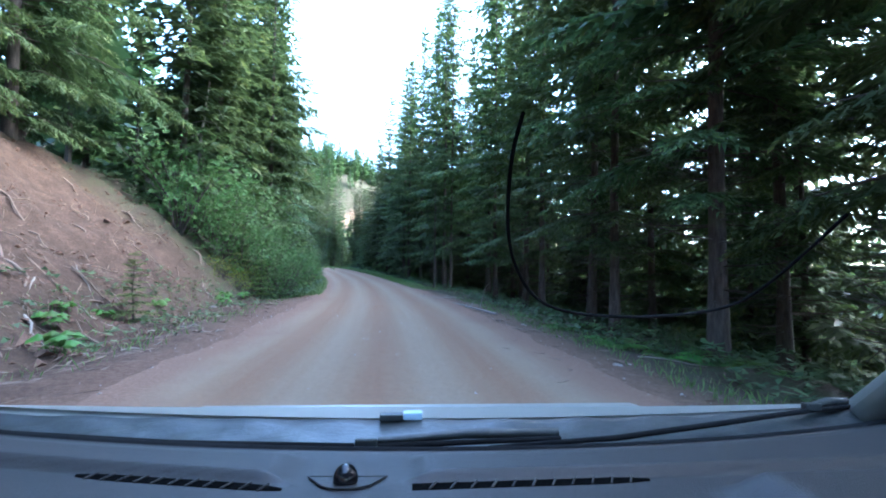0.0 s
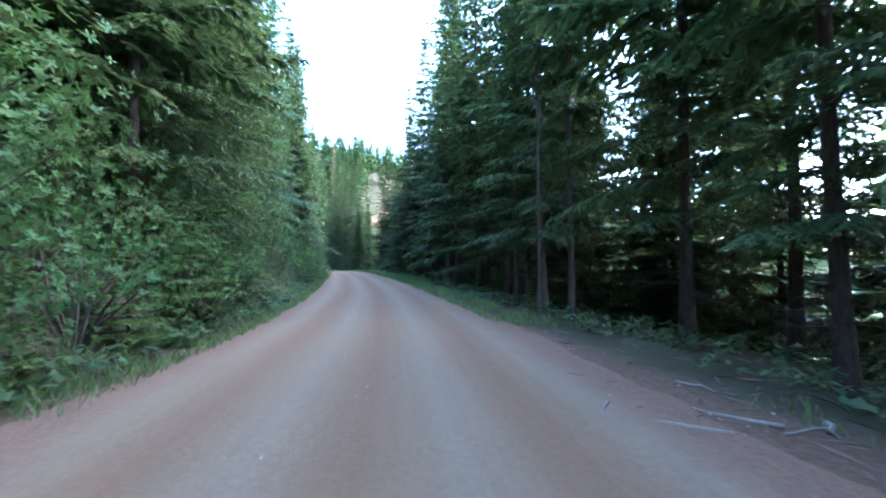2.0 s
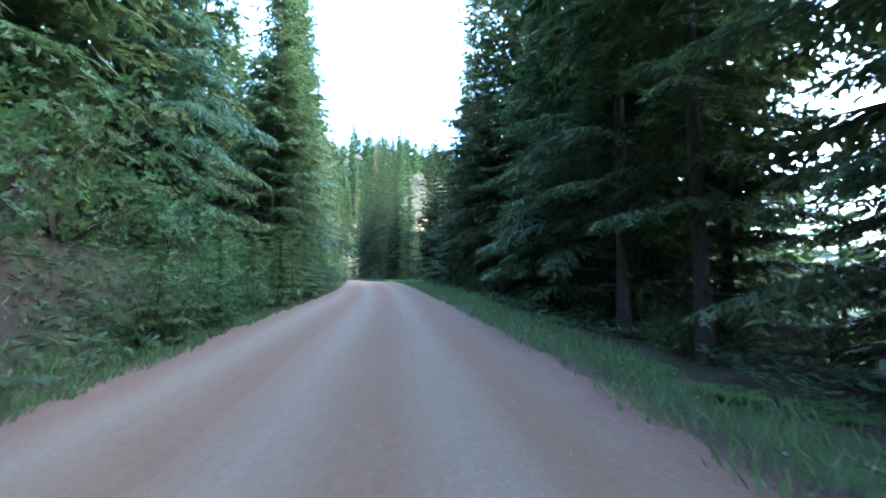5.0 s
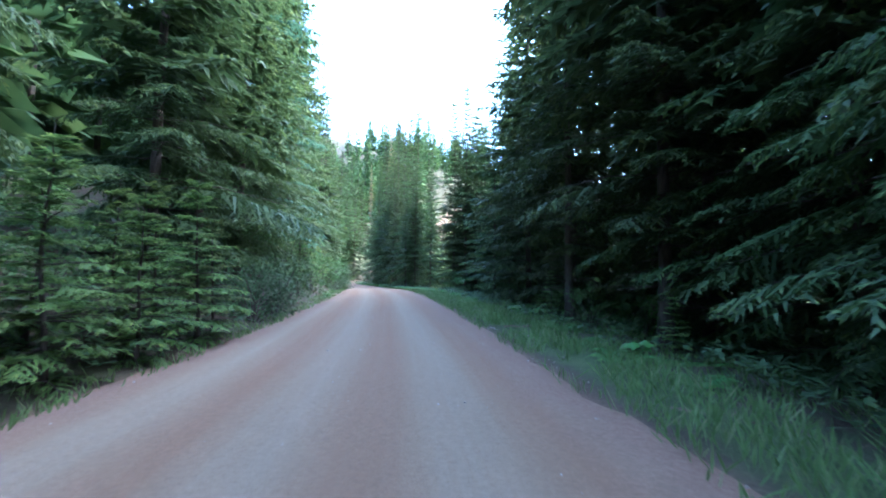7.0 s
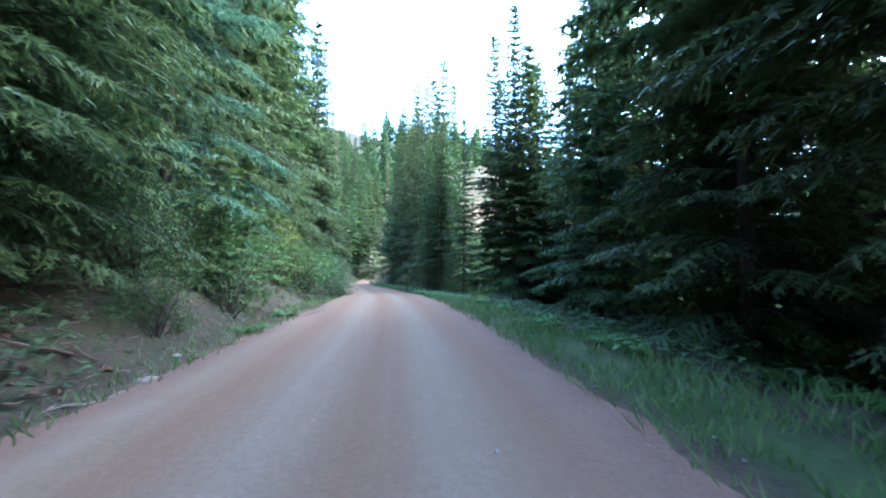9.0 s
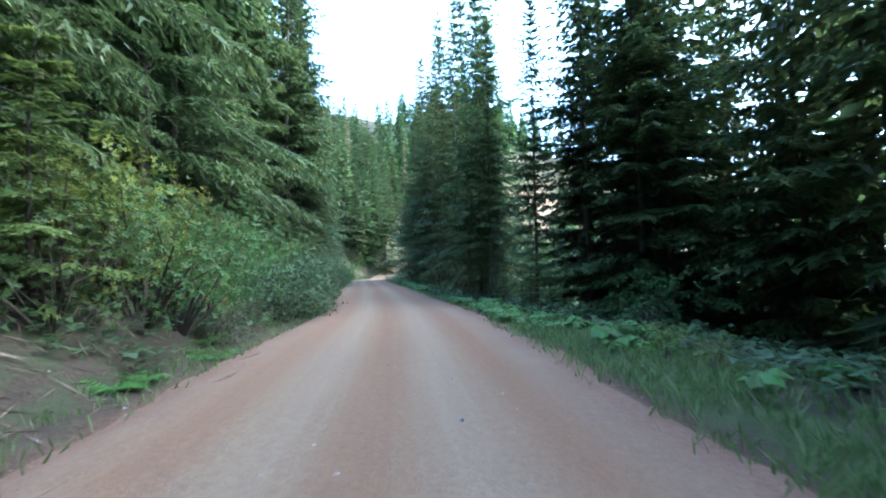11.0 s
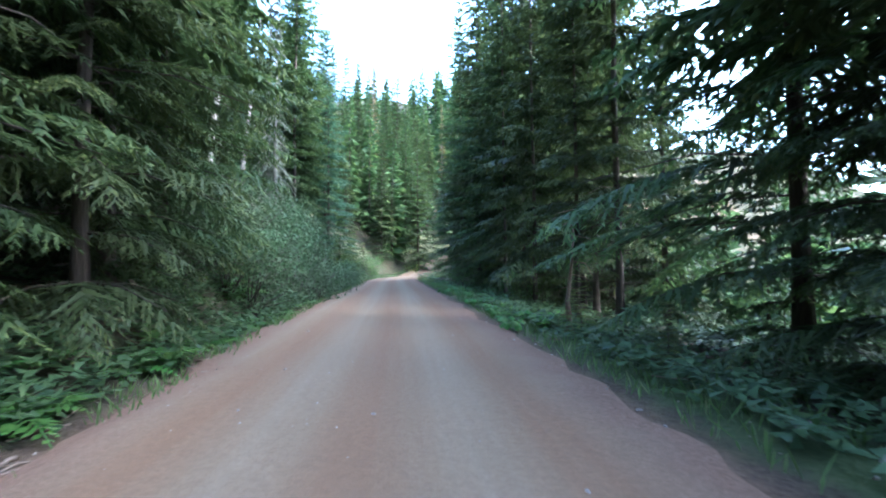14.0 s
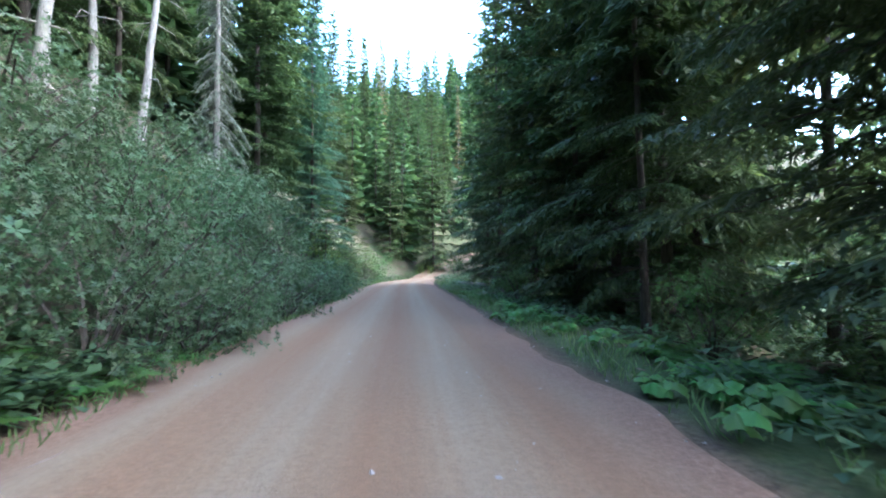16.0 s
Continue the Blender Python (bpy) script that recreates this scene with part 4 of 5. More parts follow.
tagged(new("undergrowth", low.make("undergrowth", LEAF_DARK)), "low tangled green undergrowth on the forest floor", "undergrowth", kind="stuff")

# grass of the verges, one mesh
blades = Pile()
r = np.random.RandomState(4)
for s0, s1, d0, d1, count, tall in [(24, 60, -5.0, -2.9, 9000, 0.2), (37, 54, -6.8, -3.6, 4200, 0.2), (30, 100, 2.1, 4.2, 15000, 0.2), (60, 100, 2.6, 6.4, 13000, 0.24), (96, 150, 2.5, 4.0, 5500, 0.2), (60, 106, -3.8, -2.7, 3000, 0.16),
                                (0, 24, 3.6, 5.2, 1500, 0.16), (5, 24, -7.5, -4.2, 1500, 0.15), (112, 150, -3.6, -2.5, 2500, 0.18), (150, 205, -5, -2.4, 2500, 0.3), (150, 205, 2.4, 6, 3500, 0.3), (188, 215, -8, 6, 3000, 0.35)]:
    s = r.uniform(s0, s1, count)
    d = off_road(s, r.uniform(d0, d1, count), r.exponential(0.35, count))
    keep = wobble(s, d, 3.0, 21) + wobble(s, d, 1.1, 22) > -0.45
    x, y, _ = on_line(s[keep], d[keep])
    z = level(x, y)
    base = np.stack([x, y, z - 0.01], 1)
    n = len(base)
    way = np.stack([r.normal(0, 0.45, n), r.normal(0, 0.45, n), np.ones(n)], 1) * (tall * r.uniform(0.5, 1.4, n))[:, None]
    a = r.uniform(0, 6.28, n)
    blades.kites(base, base + way, r.uniform(0.007, 0.015, n), np.stack([np.cos(a), np.sin(a), 0 * a], 1), r.uniform(0, 0.9, n))
tagged(new("grass", blades.make("grass", GRASS)), "thin green and straw-coloured verge grass", "grass", kind="stuff")


# ---- dead wood, roots and stones ----
def drape(points, lift=0.03, count=14):
    """A line over the ground through places given as s, d."""
    p = np.array(points, float)
    t = np.linspace(0, 1, count)
    k = np.linspace(0, 1, len(p))
    s, d = np.interp(t, k, p[:, 0]), np.interp(t, k, p[:, 1])
    x, y, _ = on_line(s, d)
    return np.stack([x, y, level(x, y) + lift], 1)


def rooted(name, pile_mesh, label, category, group):
    """A thing with its origin in its own first corner."""
    first = np.array(pile_mesh.vertices[0].co)
    pile_mesh.transform(Matrix.Translation(-Vector(first)))
    ob = new(name, pile_mesh)
    ob.location = first
    return tagged(ob, label, category, group)


r = np.random.RandomState(12)
for pts, wide in [([(20.5, -11.2), (20.3, -10.2), (19.9, -9.4), (19.6, -8.6)], 0.055), ([(22.2, -8.6), (21.6, -8.0), (20.2, -7.4), (18.6, -6.7)], 0.06), ([(18.2, -11.6), (18.6, -10.6), (18.3, -9.8)], 0.035),
                  ([(15.5, -9.6), (15.2, -8.6), (14.4, -8.0)], 0.03), ([(14.6, -8.4), (15.6, -7.8), (16.6, -7.6)], 0.025), ([(13.6, -10.5), (13.4, -9.4), (12.8, -8.6)], 0.035), ([(11.2, -8.8), (11.0, -7.8), (10.2, -7.2)], 0.04),
                  ([(17.2, -9.0), (17.0, -8.2), (16.0, -7.4)], 0.025), ([(19.2, -8.2), (18.6, -7.7), (17.8, -7.5)], 0.025), ([(12.2, -7.4), (13.0, -7.2), (14.0, -6.6)], 0.03), ([(16.5, -10.4), (16.9, -9.5), (16.4, -9.0)], 0.03), ([(9.0, -9.6), (9.6, -8.6), (9.2, -7.9)], 0.035)]:
    line = drape(pts, wide * 0.5)
    line += r.normal(0, 0.045, line.shape)
    pile = Pile()
    pile.tube(line, wide * np.linspace(1, 0.35, len(line)) * r.uniform(0.8, 1.2, len(line)), 6)
    for _ in range(3):
        k = r.randint(3, len(line) - 2)
        pile.tube([line[k], line[k] + r.normal(0, 0.18, 3), line[k] + r.normal(0, 0.3, 3) - (0, 0, 0.15)], [wide * 0.4, wide * 0.25, 0.004], 4)
    rooted("root", pile.make("root", ROOT, True), "exposed pale tree root on the bare earth bank", "root", "roots in the bank")

# loose sticks
for s0, s1, d0, d1, count, lo, hi in [(6, 20, -7.6, -4.2, 40, 0.3, 1.1), (8, 21, -10.5, -7.0, 16, 0.5, 1.5), (6, 24, 3.0, 4.6, 14, 0.4, 1.3), (22, 26, 2.4, 3.6, 5, 0.6, 1.2), (40, 48, -5.6, -4.0, 10, 0.3, 1.0), (78, 90, -4.6, -3.2, 12, 0.3, 1.0), (112, 124, -4.2, -2.6, 10, 0.3, 0.9), (66, 72, 2.4, 3.4, 3, 0.5, 0.9), (100, 128, 3.2, 4.4, 7, 0.3, 0.8)]:
    for _ in range(count):
        s, d, a, l = r.uniform(s0, s1), r.uniform(d0, d1), r.uniform(0, 6.28), r.uniform(lo, hi)
        line = drape([(s, d), (s + math.cos(a) * l, d + math.sin(a) * l)], 0.02, 5)
        line[1:4] += r.normal(0, 0.03, (3, 3))
        pile = Pile()
        w = r.uniform(0.012, 0.03)
        pile.tube(line, [w, w, w * 0.9, w * 0.7, w * 0.4], 5)
        rooted("stick", pile.make("stick", DEAD if r.uniform() < 0.5 else ROOT, True), "dry broken stick lying beside the road", "stick", "fallen sticks")


def fallen_log(a, b, wide, limbs, label, lift=0.0, thin=0.45, material=DEAD):
    line = drape([a, b], wide * 0.6 + lift, 9)
    line[:, 2] = np.linspace(line[0, 2], line[-1, 2], 9)
    pile = Pile()
    pile.tube(line, wide * np.linspace(1, thin, 9) * r.uniform(0.92, 1.08, 9), 8)
    stem = pile.make("fallen_log", material, True)
    log = rooted("fallen_log", stem, label, "log", "")
    for t, l, side in limbs:
        p = line[0] * (1 - t) + line[-1] * t - line[0]
        twig = Pile()
        q = p + np.array((side * 0.35 * l, 0.2 * l, 0.55 * l))
        e = p + np.array((side * 0.9 * l, 0.35 * l, 0.85 * l))
        twig.tube([p, q, e], [0.014, 0.009, 0.003], 5)
        ob = new("branch", twig.make("branch", material, True))
        ob.parent = log
    return log


fallen_log((14.9, 3.55), (20.0, 2.95), 0.05, [(0.55, 0.9, 1), (0.65, 0.8, 0.6), (0.75, 0.7, 1), (0.85, 0.5, 0.8), (0.35, 1.4, 0.5), (0.9, 0.4, -0.4)], "long bleached fallen stem with dead limbs on the shoulder")
fallen_log((41.5, -5.85), (44.4, -4.75), 0.085, [(0.8, 0.3, 0.2)], "grey fallen log lying across the foot of the bank", 0.0, 0.3)
fallen_log((158, 6.2), (163, 4.6), 0.16, [(0.4, 0.8, -0.5), (0.6, 1.0, 0.3)], "bleached fallen log by the road", 0.25)
fallen_log((136.5, -11.2), (139.0, -9.6), 0.14, [], "pale broken log on top of the bank", 0.1)
fallen_log((42.1, -4.45), (44.6, -4.85), 0.045, [], "short bleached log end on the bank")


def rock_mesh(seed, size):
    rr = np.random.RandomState(seed)
    bm = bmesh.new()
    bmesh.ops.create_icosphere(bm, subdivisions=2, radius=size)
    cuts = unit(rr.normal(0, 1, (9, 3)))
    for v in bm.verts:
        n = np.array(v.co) / size
        k = min(1.0, min(0.72 / max(1e-3, n @ c) if n @ c > 0.72 else 1.0 for c in cuts))
        v.co = Vector(n * size * k * (1 + 0.04 * rr.normal())) * 1.0
        v.co.z *= 0.75
    me = bpy.data.meshes.new("stone")
    bm.to_mesh(me)
    bm.free()
    me.materials.append(STONE)
    return me


rocks = [single("stone", rock_mesh(k, 0.16), "rough pale stone at the roadside", "stone", "roadside stones") for k in (1, 2, 3)]
for s, d, size in [(79.2, -3.3, 1.1), (81, -3.7, 0.6), (12.5, 3.7, 0.7), (7.1, 3.6, 0.6), (7.3, 3.9, 0.4), (60.5, -3.5, 0.6), (114, -3.4, 0.7), (118.6, -3.0, 0.5), (44, -3.9, 0.5), (84.5, -3.4, 0.6), (15, -5.4, 0.7), (17, -6.0, 0.9), (10, -5.6, 0.8), (22.4, -3.5, 0.5), (127, -3.2, 0.5), (47, -4.2, 0.6)]:
    place(random.choice(rocks), s, d, size, sink=0.03)

# loose gravel along the edges and between the tracks, one mesh
grit = Pile()
n = 5200
s = np.r_[r.uniform(0, 150, n)]
left, right = np.interp(s, EDGE[:, 0], EDGE[:, 1]), np.interp(s, EDGE[:, 0], EDGE[:, 2])
pick = r.randint(0, 4, n)
d = np.where(pick == 0, left - np.abs(r.normal(0, 0.45, n)), np.where(pick == 1, right + np.abs(r.normal(0, 0.5, n)), r.uniform(left, right)))
x, y, _ = on_line(s, d)
z = level(x, y) + 0.012
size = r.lognormal(-4.3, 0.45, n)
corner = np.array([(1, 0, 0), (-0.5, 0.87, 0), (-0.5, -0.87, 0), (0, 0, 0.9), (0.5, 0.6, 0.45), (-0.6, 0, 0.5)])
faces = np.array([(0, 4, 3), (4, 1, 3), (1, 5, 3), (5, 2, 3), (2, 0, 3), (0, 1, 4), (1, 2, 5)])
a = r.uniform(0, 6.28, n)
turned = np.stack([corner[None, :, 0] * np.cos(a)[:, None] - corner[None, :, 1] * np.sin(a)[:, None], corner[None, :, 0] * np.sin(a)[:, None] + corner[None, :, 1] * np.cos(a)[:, None], np.repeat(corner[None, :, 2], n, 0)], -1)
v = np.stack([x, y, z], 1)[:, None] + turned * size[:, None, None] * r.uniform(0.7, 1.3, (n, 6, 1))
grit.add(v.reshape(-1, 3), (faces[None] + 6 * np.arange(n)[:, None, None]).reshape(-1, 3))
tagged(new("loose_gravel", grit.make("loose_gravel", STONE)), "loose pinkish grey gravel stones", "gravel", kind="stuff")


# clods and crumbs of earth on the cut bank, and needle litter with twigs: too many to count
def scatter(name, n, s0, s1, d0, d1, mean, material, label, category):
    pile = Pile()
    s, d = r.uniform(s0, s1, n), r.uniform(d0, d1, n)
    x, y, _ = on_line(s, d)
    z = level(x, y)
    size = r.lognormal(mean, 0.55, n)
    a = r.uniform(0, 6.28, n)
    turned = np.stack([corner[None, :, 0] * np.cos(a)[:, None] - corner[None, :, 1] * np.sin(a)[:, None], corner[None, :, 0] * np.sin(a)[:, None] + corner[None, :, 1] * np.cos(a)[:, None], np.repeat(corner[None, :, 2], n, 0)], -1)
    v = np.stack([x, y, z], 1)[:, None] + turned * size[:, None, None] * r.uniform(0.6, 1.4, (n, 6, 1))
    pile.add(v.reshape(-1, 3), (faces[None] + 6 * np.arange(n)[:, None, None]).reshape(-1, 3))
    return tagged(new(name, pile.make(name, material)), label, category, kind="stuff")


scatter("earth_clods", 3600, -2, 23, -13.5, -5.0, -3.3, SOIL, "loose reddish earth clods on the cut bank", "earth")
scatter("earth_clods", 900, 37, 53, -8.5, -4.2, -3.4, SOIL, "loose grey-brown earth clods on the slope", "earth")
scatter("earth_clods", 1100, 76, 104, -9.0, -3.7, -3.5, SOIL, "loose brown earth clods on the dry slope", "earth")
twigs = Pile()
for s0, s1, d0, d1, count in [(-2, 24, -11, -3.6, 1200), (2, 22, -8.6, -4.4, 900), (0, 26, 2.2, 5.5, 500), (38, 52, -7.5, -3.6, 1000), (76, 104, -7, -3.4, 1800), (98, 130, -5, -2.8, 500), (24, 130, 3.2, 9, 1200)]:
    s, d, a = r.uniform(s0, s1, count), r.uniform(d0, d1, count), r.uniform(0, 6.28, count)
    x, y, _ = on_line(s, d)
    l = r.uniform(0.1, 0.55, count)
    x2, y2 = x + np.cos(a) * l, y + np.sin(a) * l
    lo_end, hi_end = np.stack([x, y, level(x, y) + 0.012], 1), np.stack([x2, y2, level(x2, y2) + r.uniform(0.01, 0.06, count)], 1)
    twigs.kites(lo_end, hi_end, r.uniform(0.006, 0.014, count), np.stack([-np.sin(a), np.cos(a), r.normal(0, 0.6, count)], 1))
tagged(new("twig_litter", twigs.make("twig_litter", ROOT)), "scattered brown twigs and needle litter", "litter", kind="stuff")


# ---- snags above the bank ----
def snag(seed, s, d, height, lean, label, girth=0.2, limbs=16, wood=None):
    wood = wood or BARK_GREY
    rr = np.random.RandomState(seed)
    x, y, z = ground_at(s, d)
    pile = Pile()
    zs = np.linspace(-0.5, height, 12)
    line = np.column_stack([np.cumsum(rr.normal(0, 0.25 * girth, 12)) + lean * zs, np.cumsum(rr.normal(0, 0.25 * girth, 12)), zs])
    pile.tube(line, girth * (1 - 0.75 * np.clip(zs, 0, height) / height) * (1 + 0.6 * np.exp(-np.maximum(zs, 0) / 0.6)), 9)
    me = pile.make("snag", wood, True)
    ob = tagged(new("snag", me), label, "dead tree", "snags above the bank")
    ob.location = (x, y, z)
    for _ in range(limbs):
        k = rr.randint(3, 12)
        p, a, l = line[k], rr.uniform(0, 6.28), rr.uniform(0.5, 1.6) * min(1.0, 0.35 + height / 12)
        limb = Pile()
        q = p + np.array((math.cos(a) * l * 0.6, math.sin(a) * l * 0.6, -0.1 * l))
        limb.tube([p, q, q + (math.cos(a) * l * 0.3, math.sin(a) * l * 0.3, -0.5 * l)], [min(0.03, girth * 0.25), min(0.018, girth * 0.15), 0.003], 4)
        b = new("branch", limb.make("branch", wood, True))
        b.parent = ob
    return ob


snag(1, 136.4, -10.5, 9, 0.16, "bleached leaning snag with stripped bark", 0.2)
snag(2, 141.1, -10.2, 12, 0.14, "grey dead trunk leaning over the slope", 0.17)
snag(3, 139.6, -11.2, 14, 0.0, "straight grey dead trunk with broken limbs", 0.16)
snag(5, 149.2, -7.8, 1.4, 0.0, "rotten reddish stump on the slope", 0.3, 2, ROOT)
snag(6, 25.5, -9.6, 8, 0.05, "grey dead tree leaning above the bushes", 0.13)
snag(7, 31.7, 4.1, 7, 0.0, "thin bare dead pole beside the road", 0.05, 10, BARK)
snag(8, 120.1, 3.9, 2.8, 0.03, "thin broken dead fir with drooping bare limbs beside the road", 0.055, 14, ROOT)
snag(9, 119.2, 4.8, 1.2, 0.0, "thin grey dead stem beside the road", 0.035, 2, BARK)

# ---- the car the view is taken from, at rest at the start of the road ----
PAINT = plain("silver_paint", (0.16, 0.16, 0.135), (0.195, 0.195, 0.165), 40, 0.42, 0.02, 0.3, 0.4)
PLASTIC = plain("grey_dashboard_plastic", (0.0092, 0.0080, 0.0064), (0.017, 0.0148, 0.0118), 220, 0.55, 0.25)
# near-black colour stands for the shade inside the vent slots
SLOT_SHADE = plain("slot_shade_black", (0.0012, 0.0012, 0.0012), (0.0022, 0.0022, 0.0022), 120, 0.98, 0.1, 0.0, 0.02)
PLASTIC_COWL = plain("weathered_cowl_plastic", (0.012, 0.0135, 0.0125), (0.036, 0.040, 0.036), 30, 0.45, 0.3)
LENS = plain("black_lens", (0.004, 0.004, 0.005), (0.008, 0.008, 0.01), 10, 0.22, 0.0, 0.0, 0.35)
RUBBER = plain("black_rubber", (0.006, 0.006, 0.006), (0.011, 0.011, 0.011), 60, 0.95, 0.2, 0.0, 0.05)
METAL = plain("wheel_metal", (0.35, 0.35, 0.36), (0.5, 0.5, 0.5), 30, 0.35, 0.05, 0.9)
PALE = plain("pale_blue_plastic", (0.26, 0.35, 0.40), (0.32, 0.41, 0.46), 40, 0.4, 0.05)

car = tagged(new("car"), "silver car with dark grey dashboard and bare windscreen opening", "car")
car.location = (0.15, 0.0, 0.0)


def part(name, me, parent, label=""):
    """Links a mesh given in world places under the car or one of its parts."""
    me.transform(Matrix.Translation((-0.15, 0, 0)))
    ob = new(name, me)
    ob.parent = parent
    if label:
        tagged(ob, label)
    return ob


def box(name, lo, hi, material, bevel=0.02, turn=None):
    bm = bmesh.new()
    bmesh.ops.create_cube(bm, size=1.0)
    for v in bm.verts:
        v.co = Vector([(a + b) / 2 + c * (b - a) for a, b, c in zip(lo, hi, v.co)])
    bmesh.ops.bevel(bm, geom=bm.edges[:], offset=bevel, segments=2, profile=0.6, affect="EDGES")
    me = bpy.data.meshes.new(name)
    bm.to_mesh(me)
    bm.free()
    me.materials.append(material)
    return me


def sheet(name, xs, ys, height, material, thick=0.02):
    """A shaped panel: a grid over x with y and z from functions, closed below by a second skin."""
    n, m = len(xs), len(ys)
    top = np.array([[(x, *height(x, v)) for v in ys] for x in xs]).reshape(-1, 3)
    low = top - (0, 0, thick)
    f = grid_faces(n, m)
    i = np.arange(n * m).reshape(n, m)
    rim = np.r_[i[0, :], i[1:, -1], i[-1, -2::-1], i[-2:0:-1, 0]]
    nxt = np.roll(rim, -1)
    faces = f.tolist() + (f[:, ::-1] + n * m).tolist() + np.stack([rim, nxt, nxt + n * m, rim + n * m], 1).tolist()
    return mesh(name, np.r_[top, low].tolist(), faces, material, True)


def rod(name, line, radii, material, sides=8):
    pile = Pile()
    pile.tube(line, radii, sides)
    return pile.make(name, material, True)


def screen_foot(x):
    return 0.785 + 0.085 * ((x - 0.15) / 0.75) ** 2


def soft_step(a, b, t):
    t = min(1.0, max(0.0, (t - a) / (b - a)))
    return t * t * (3 - 2 * t)


def vent_line(x):
    return 0.612 + (0.245 * max(0.0, -0.14 - x) if x < 0 else 0.03 * x)


def dash_top(x, v):
    """v: 0 at the windscreen, 1 at the cabin side."""
    y = screen_foot(x) * (1 - v) + 0.40 * v
    z = 1.100 + 0.024 * soft_step(screen_foot(x) - 0.02, 0.55, y) - 0.10 * soft_step(0.47, 0.40, y) ** 2
    humps = soft_step(-0.135, -0.19, x) + soft_step(-0.005, 0.05, x)
    z += 0.016 * humps * soft_step(vent_line(x) + 0.014, vent_line(x) + 0.026, y) * soft_step(screen_foot(x) - 0.01, screen_foot(x) - 0.06, y)
    z += 0.035 * soft_step(0.40, 0.46, x) * soft_step(0.70, 0.64, x) * soft_step(0.60, 0.545, y)
    return y, z


xs = np.arange(-0.88, 1.1701, 0.0125)
part("dashboard", sheet("dashboard", xs, np.linspace(0, 1, 60), dash_top, PLASTIC), car, "dark grey moulded plastic dashboard")
part("windscreen_seal", rod("windscreen_seal", [(x, screen_foot(x) + 0.008, 1.094) for x in xs], np.full(len(xs), 0.0105), RUBBER), car, "black rubber seal")


def dash_z(x, y):
    v = (screen_foot(x) - y) / (screen_foot(x) - 0.40)
    return dash_top(x, v)[1]


# vents are not cut in: a flat strip carries the recess's shade as colour
for x0, x1, count in ((-0.445, -0.150, 12), (0.016, 0.344, 12)):
    y0, y1 = vent_line(x0), vent_line(x1)
    pts = []
    for k in range(13):
        t = k / 12
        x, y = x0 + (x1 - x0) * t, y0 + (y1 - y0) * t
        w = 0.0085 * min(1.0, 0.25 + 6 * min(t, 1 - t)) if x0 < 0 else 0.0085 * min(1.0, 0.25 + 6 * (1 - t))
        pts.append((x, y, dash_z(x, y) + 0.0015, w))
    verts = [(x, y - w, zz) for x, y, zz, w in pts] + [(x, y + w, zz + 0.001) for x, y, zz, w in pts]
    verts += [(a, b, c - 0.012) for a, b, c in verts]
    q = 13
    faces = [(k, k + 1, q + k + 1, q + k) for k in range(q - 1)] + [(2 * q + k, 3 * q + k, 3 * q + k + 1, 2 * q + k + 1) for k in range(q - 1)]
    faces += [(k, 2 * q + k, 2 * q + k + 1, k + 1) for k in range(q - 1)] + [(q + k, q + k + 1, 3 * q + k + 1, 3 * q + k) for k in range(q - 1)]
    vent = part("defroster_vent", mesh("defroster_vent", verts, faces, SLOT_SHADE), car, "narrow defroster slot, its recess shade a flat black strip")
    for k in range(1, count):
        t = k / count
        x, y = x0 + (x1 - x0) * t, y0 + (y1 - y0) * t
        zz = dash_z(x, y)
        part("slat", rod("slat", [(x - 0.005, y - 0.009, zz + 0.0025), (x + 0.005, y + 0.009, zz + 0.0035)], [0.0014, 0.0014], PLASTIC, 5), vent)

# light sensor on its little plate
plate = [(-0.126, 0.664), (-0.018, 0.659), (-0.040, 0.618), (-0.055, 0.610), (-0.088, 0.610), (-0.102, 0.620)]
pm = bpy.data.meshes.new("sensor_plate")
bm = bmesh.new()
face = bm.faces.new([bm.verts.new((x, y, dash_z(x, y) - 0.001)) for x, y in plate])
up = bmesh.ops.extrude_face_region(bm, geom=[face])
for v in up["geom"]:
    if isinstance(v, bmesh.types.BMVert):
        v.co.z += 0.004
bmesh.ops.recalc_face_normals(bm, faces=bm.faces[:])
bmesh.ops.bevel(bm, geom=bm.edges[:], offset=0.002, segments=2, affect="EDGES")
bm.to_mesh(pm)
bm.free()
pm.materials.append(PLASTIC)
sensor = part("sensor_plate", pm, car, "grey plastic plate round the sensor")
rim_line = [(x, y, dash_z(x, y) + 0.003) for x, y in plate]
part("plate_edge", rod("plate_edge", rim_line + rim_line[:1], [0.0013] * 7, PLASTIC, 6), sensor, "raised rim round the plate")
bm = bmesh.new()
bmesh.ops.create_uvsphere(bm, u_segments=24, v_segments=14, radius=0.0165, matrix=Matrix.Translation((-0.072, 0.634, dash_z(-0.072, 0.634) + 0.008)) @ Matrix.Diagonal((1, 1, 1.15, 1)))
dm = bpy.data.meshes.new("light_sensor")
bm.to_mesh(dm)
bm.free()
dm.materials.append(LENS)
dm.polygons.foreach_set("use_smooth", [True] * len(dm.polygons))
part("light_sensor", dm, sensor, "glossy black dome sensor")


def hood_top(x, v):
    y = 1.0 - 0.02 * x + 1.02 * v
    side = ((x - 0.1) / 1.0) ** 2
    z = 1.088 - 0.245 * v + 0.025 * side * (1 - v) - 0.12 * v ** 6
    return y - 0.10 * side * v + 0.02 * side, z


part("hood", sheet("hood", np.linspace(-0.90, 1.10, 56), np.linspace(0, 1, 24), hood_top, PAINT, 0.015), car, "smooth silver engine hood")


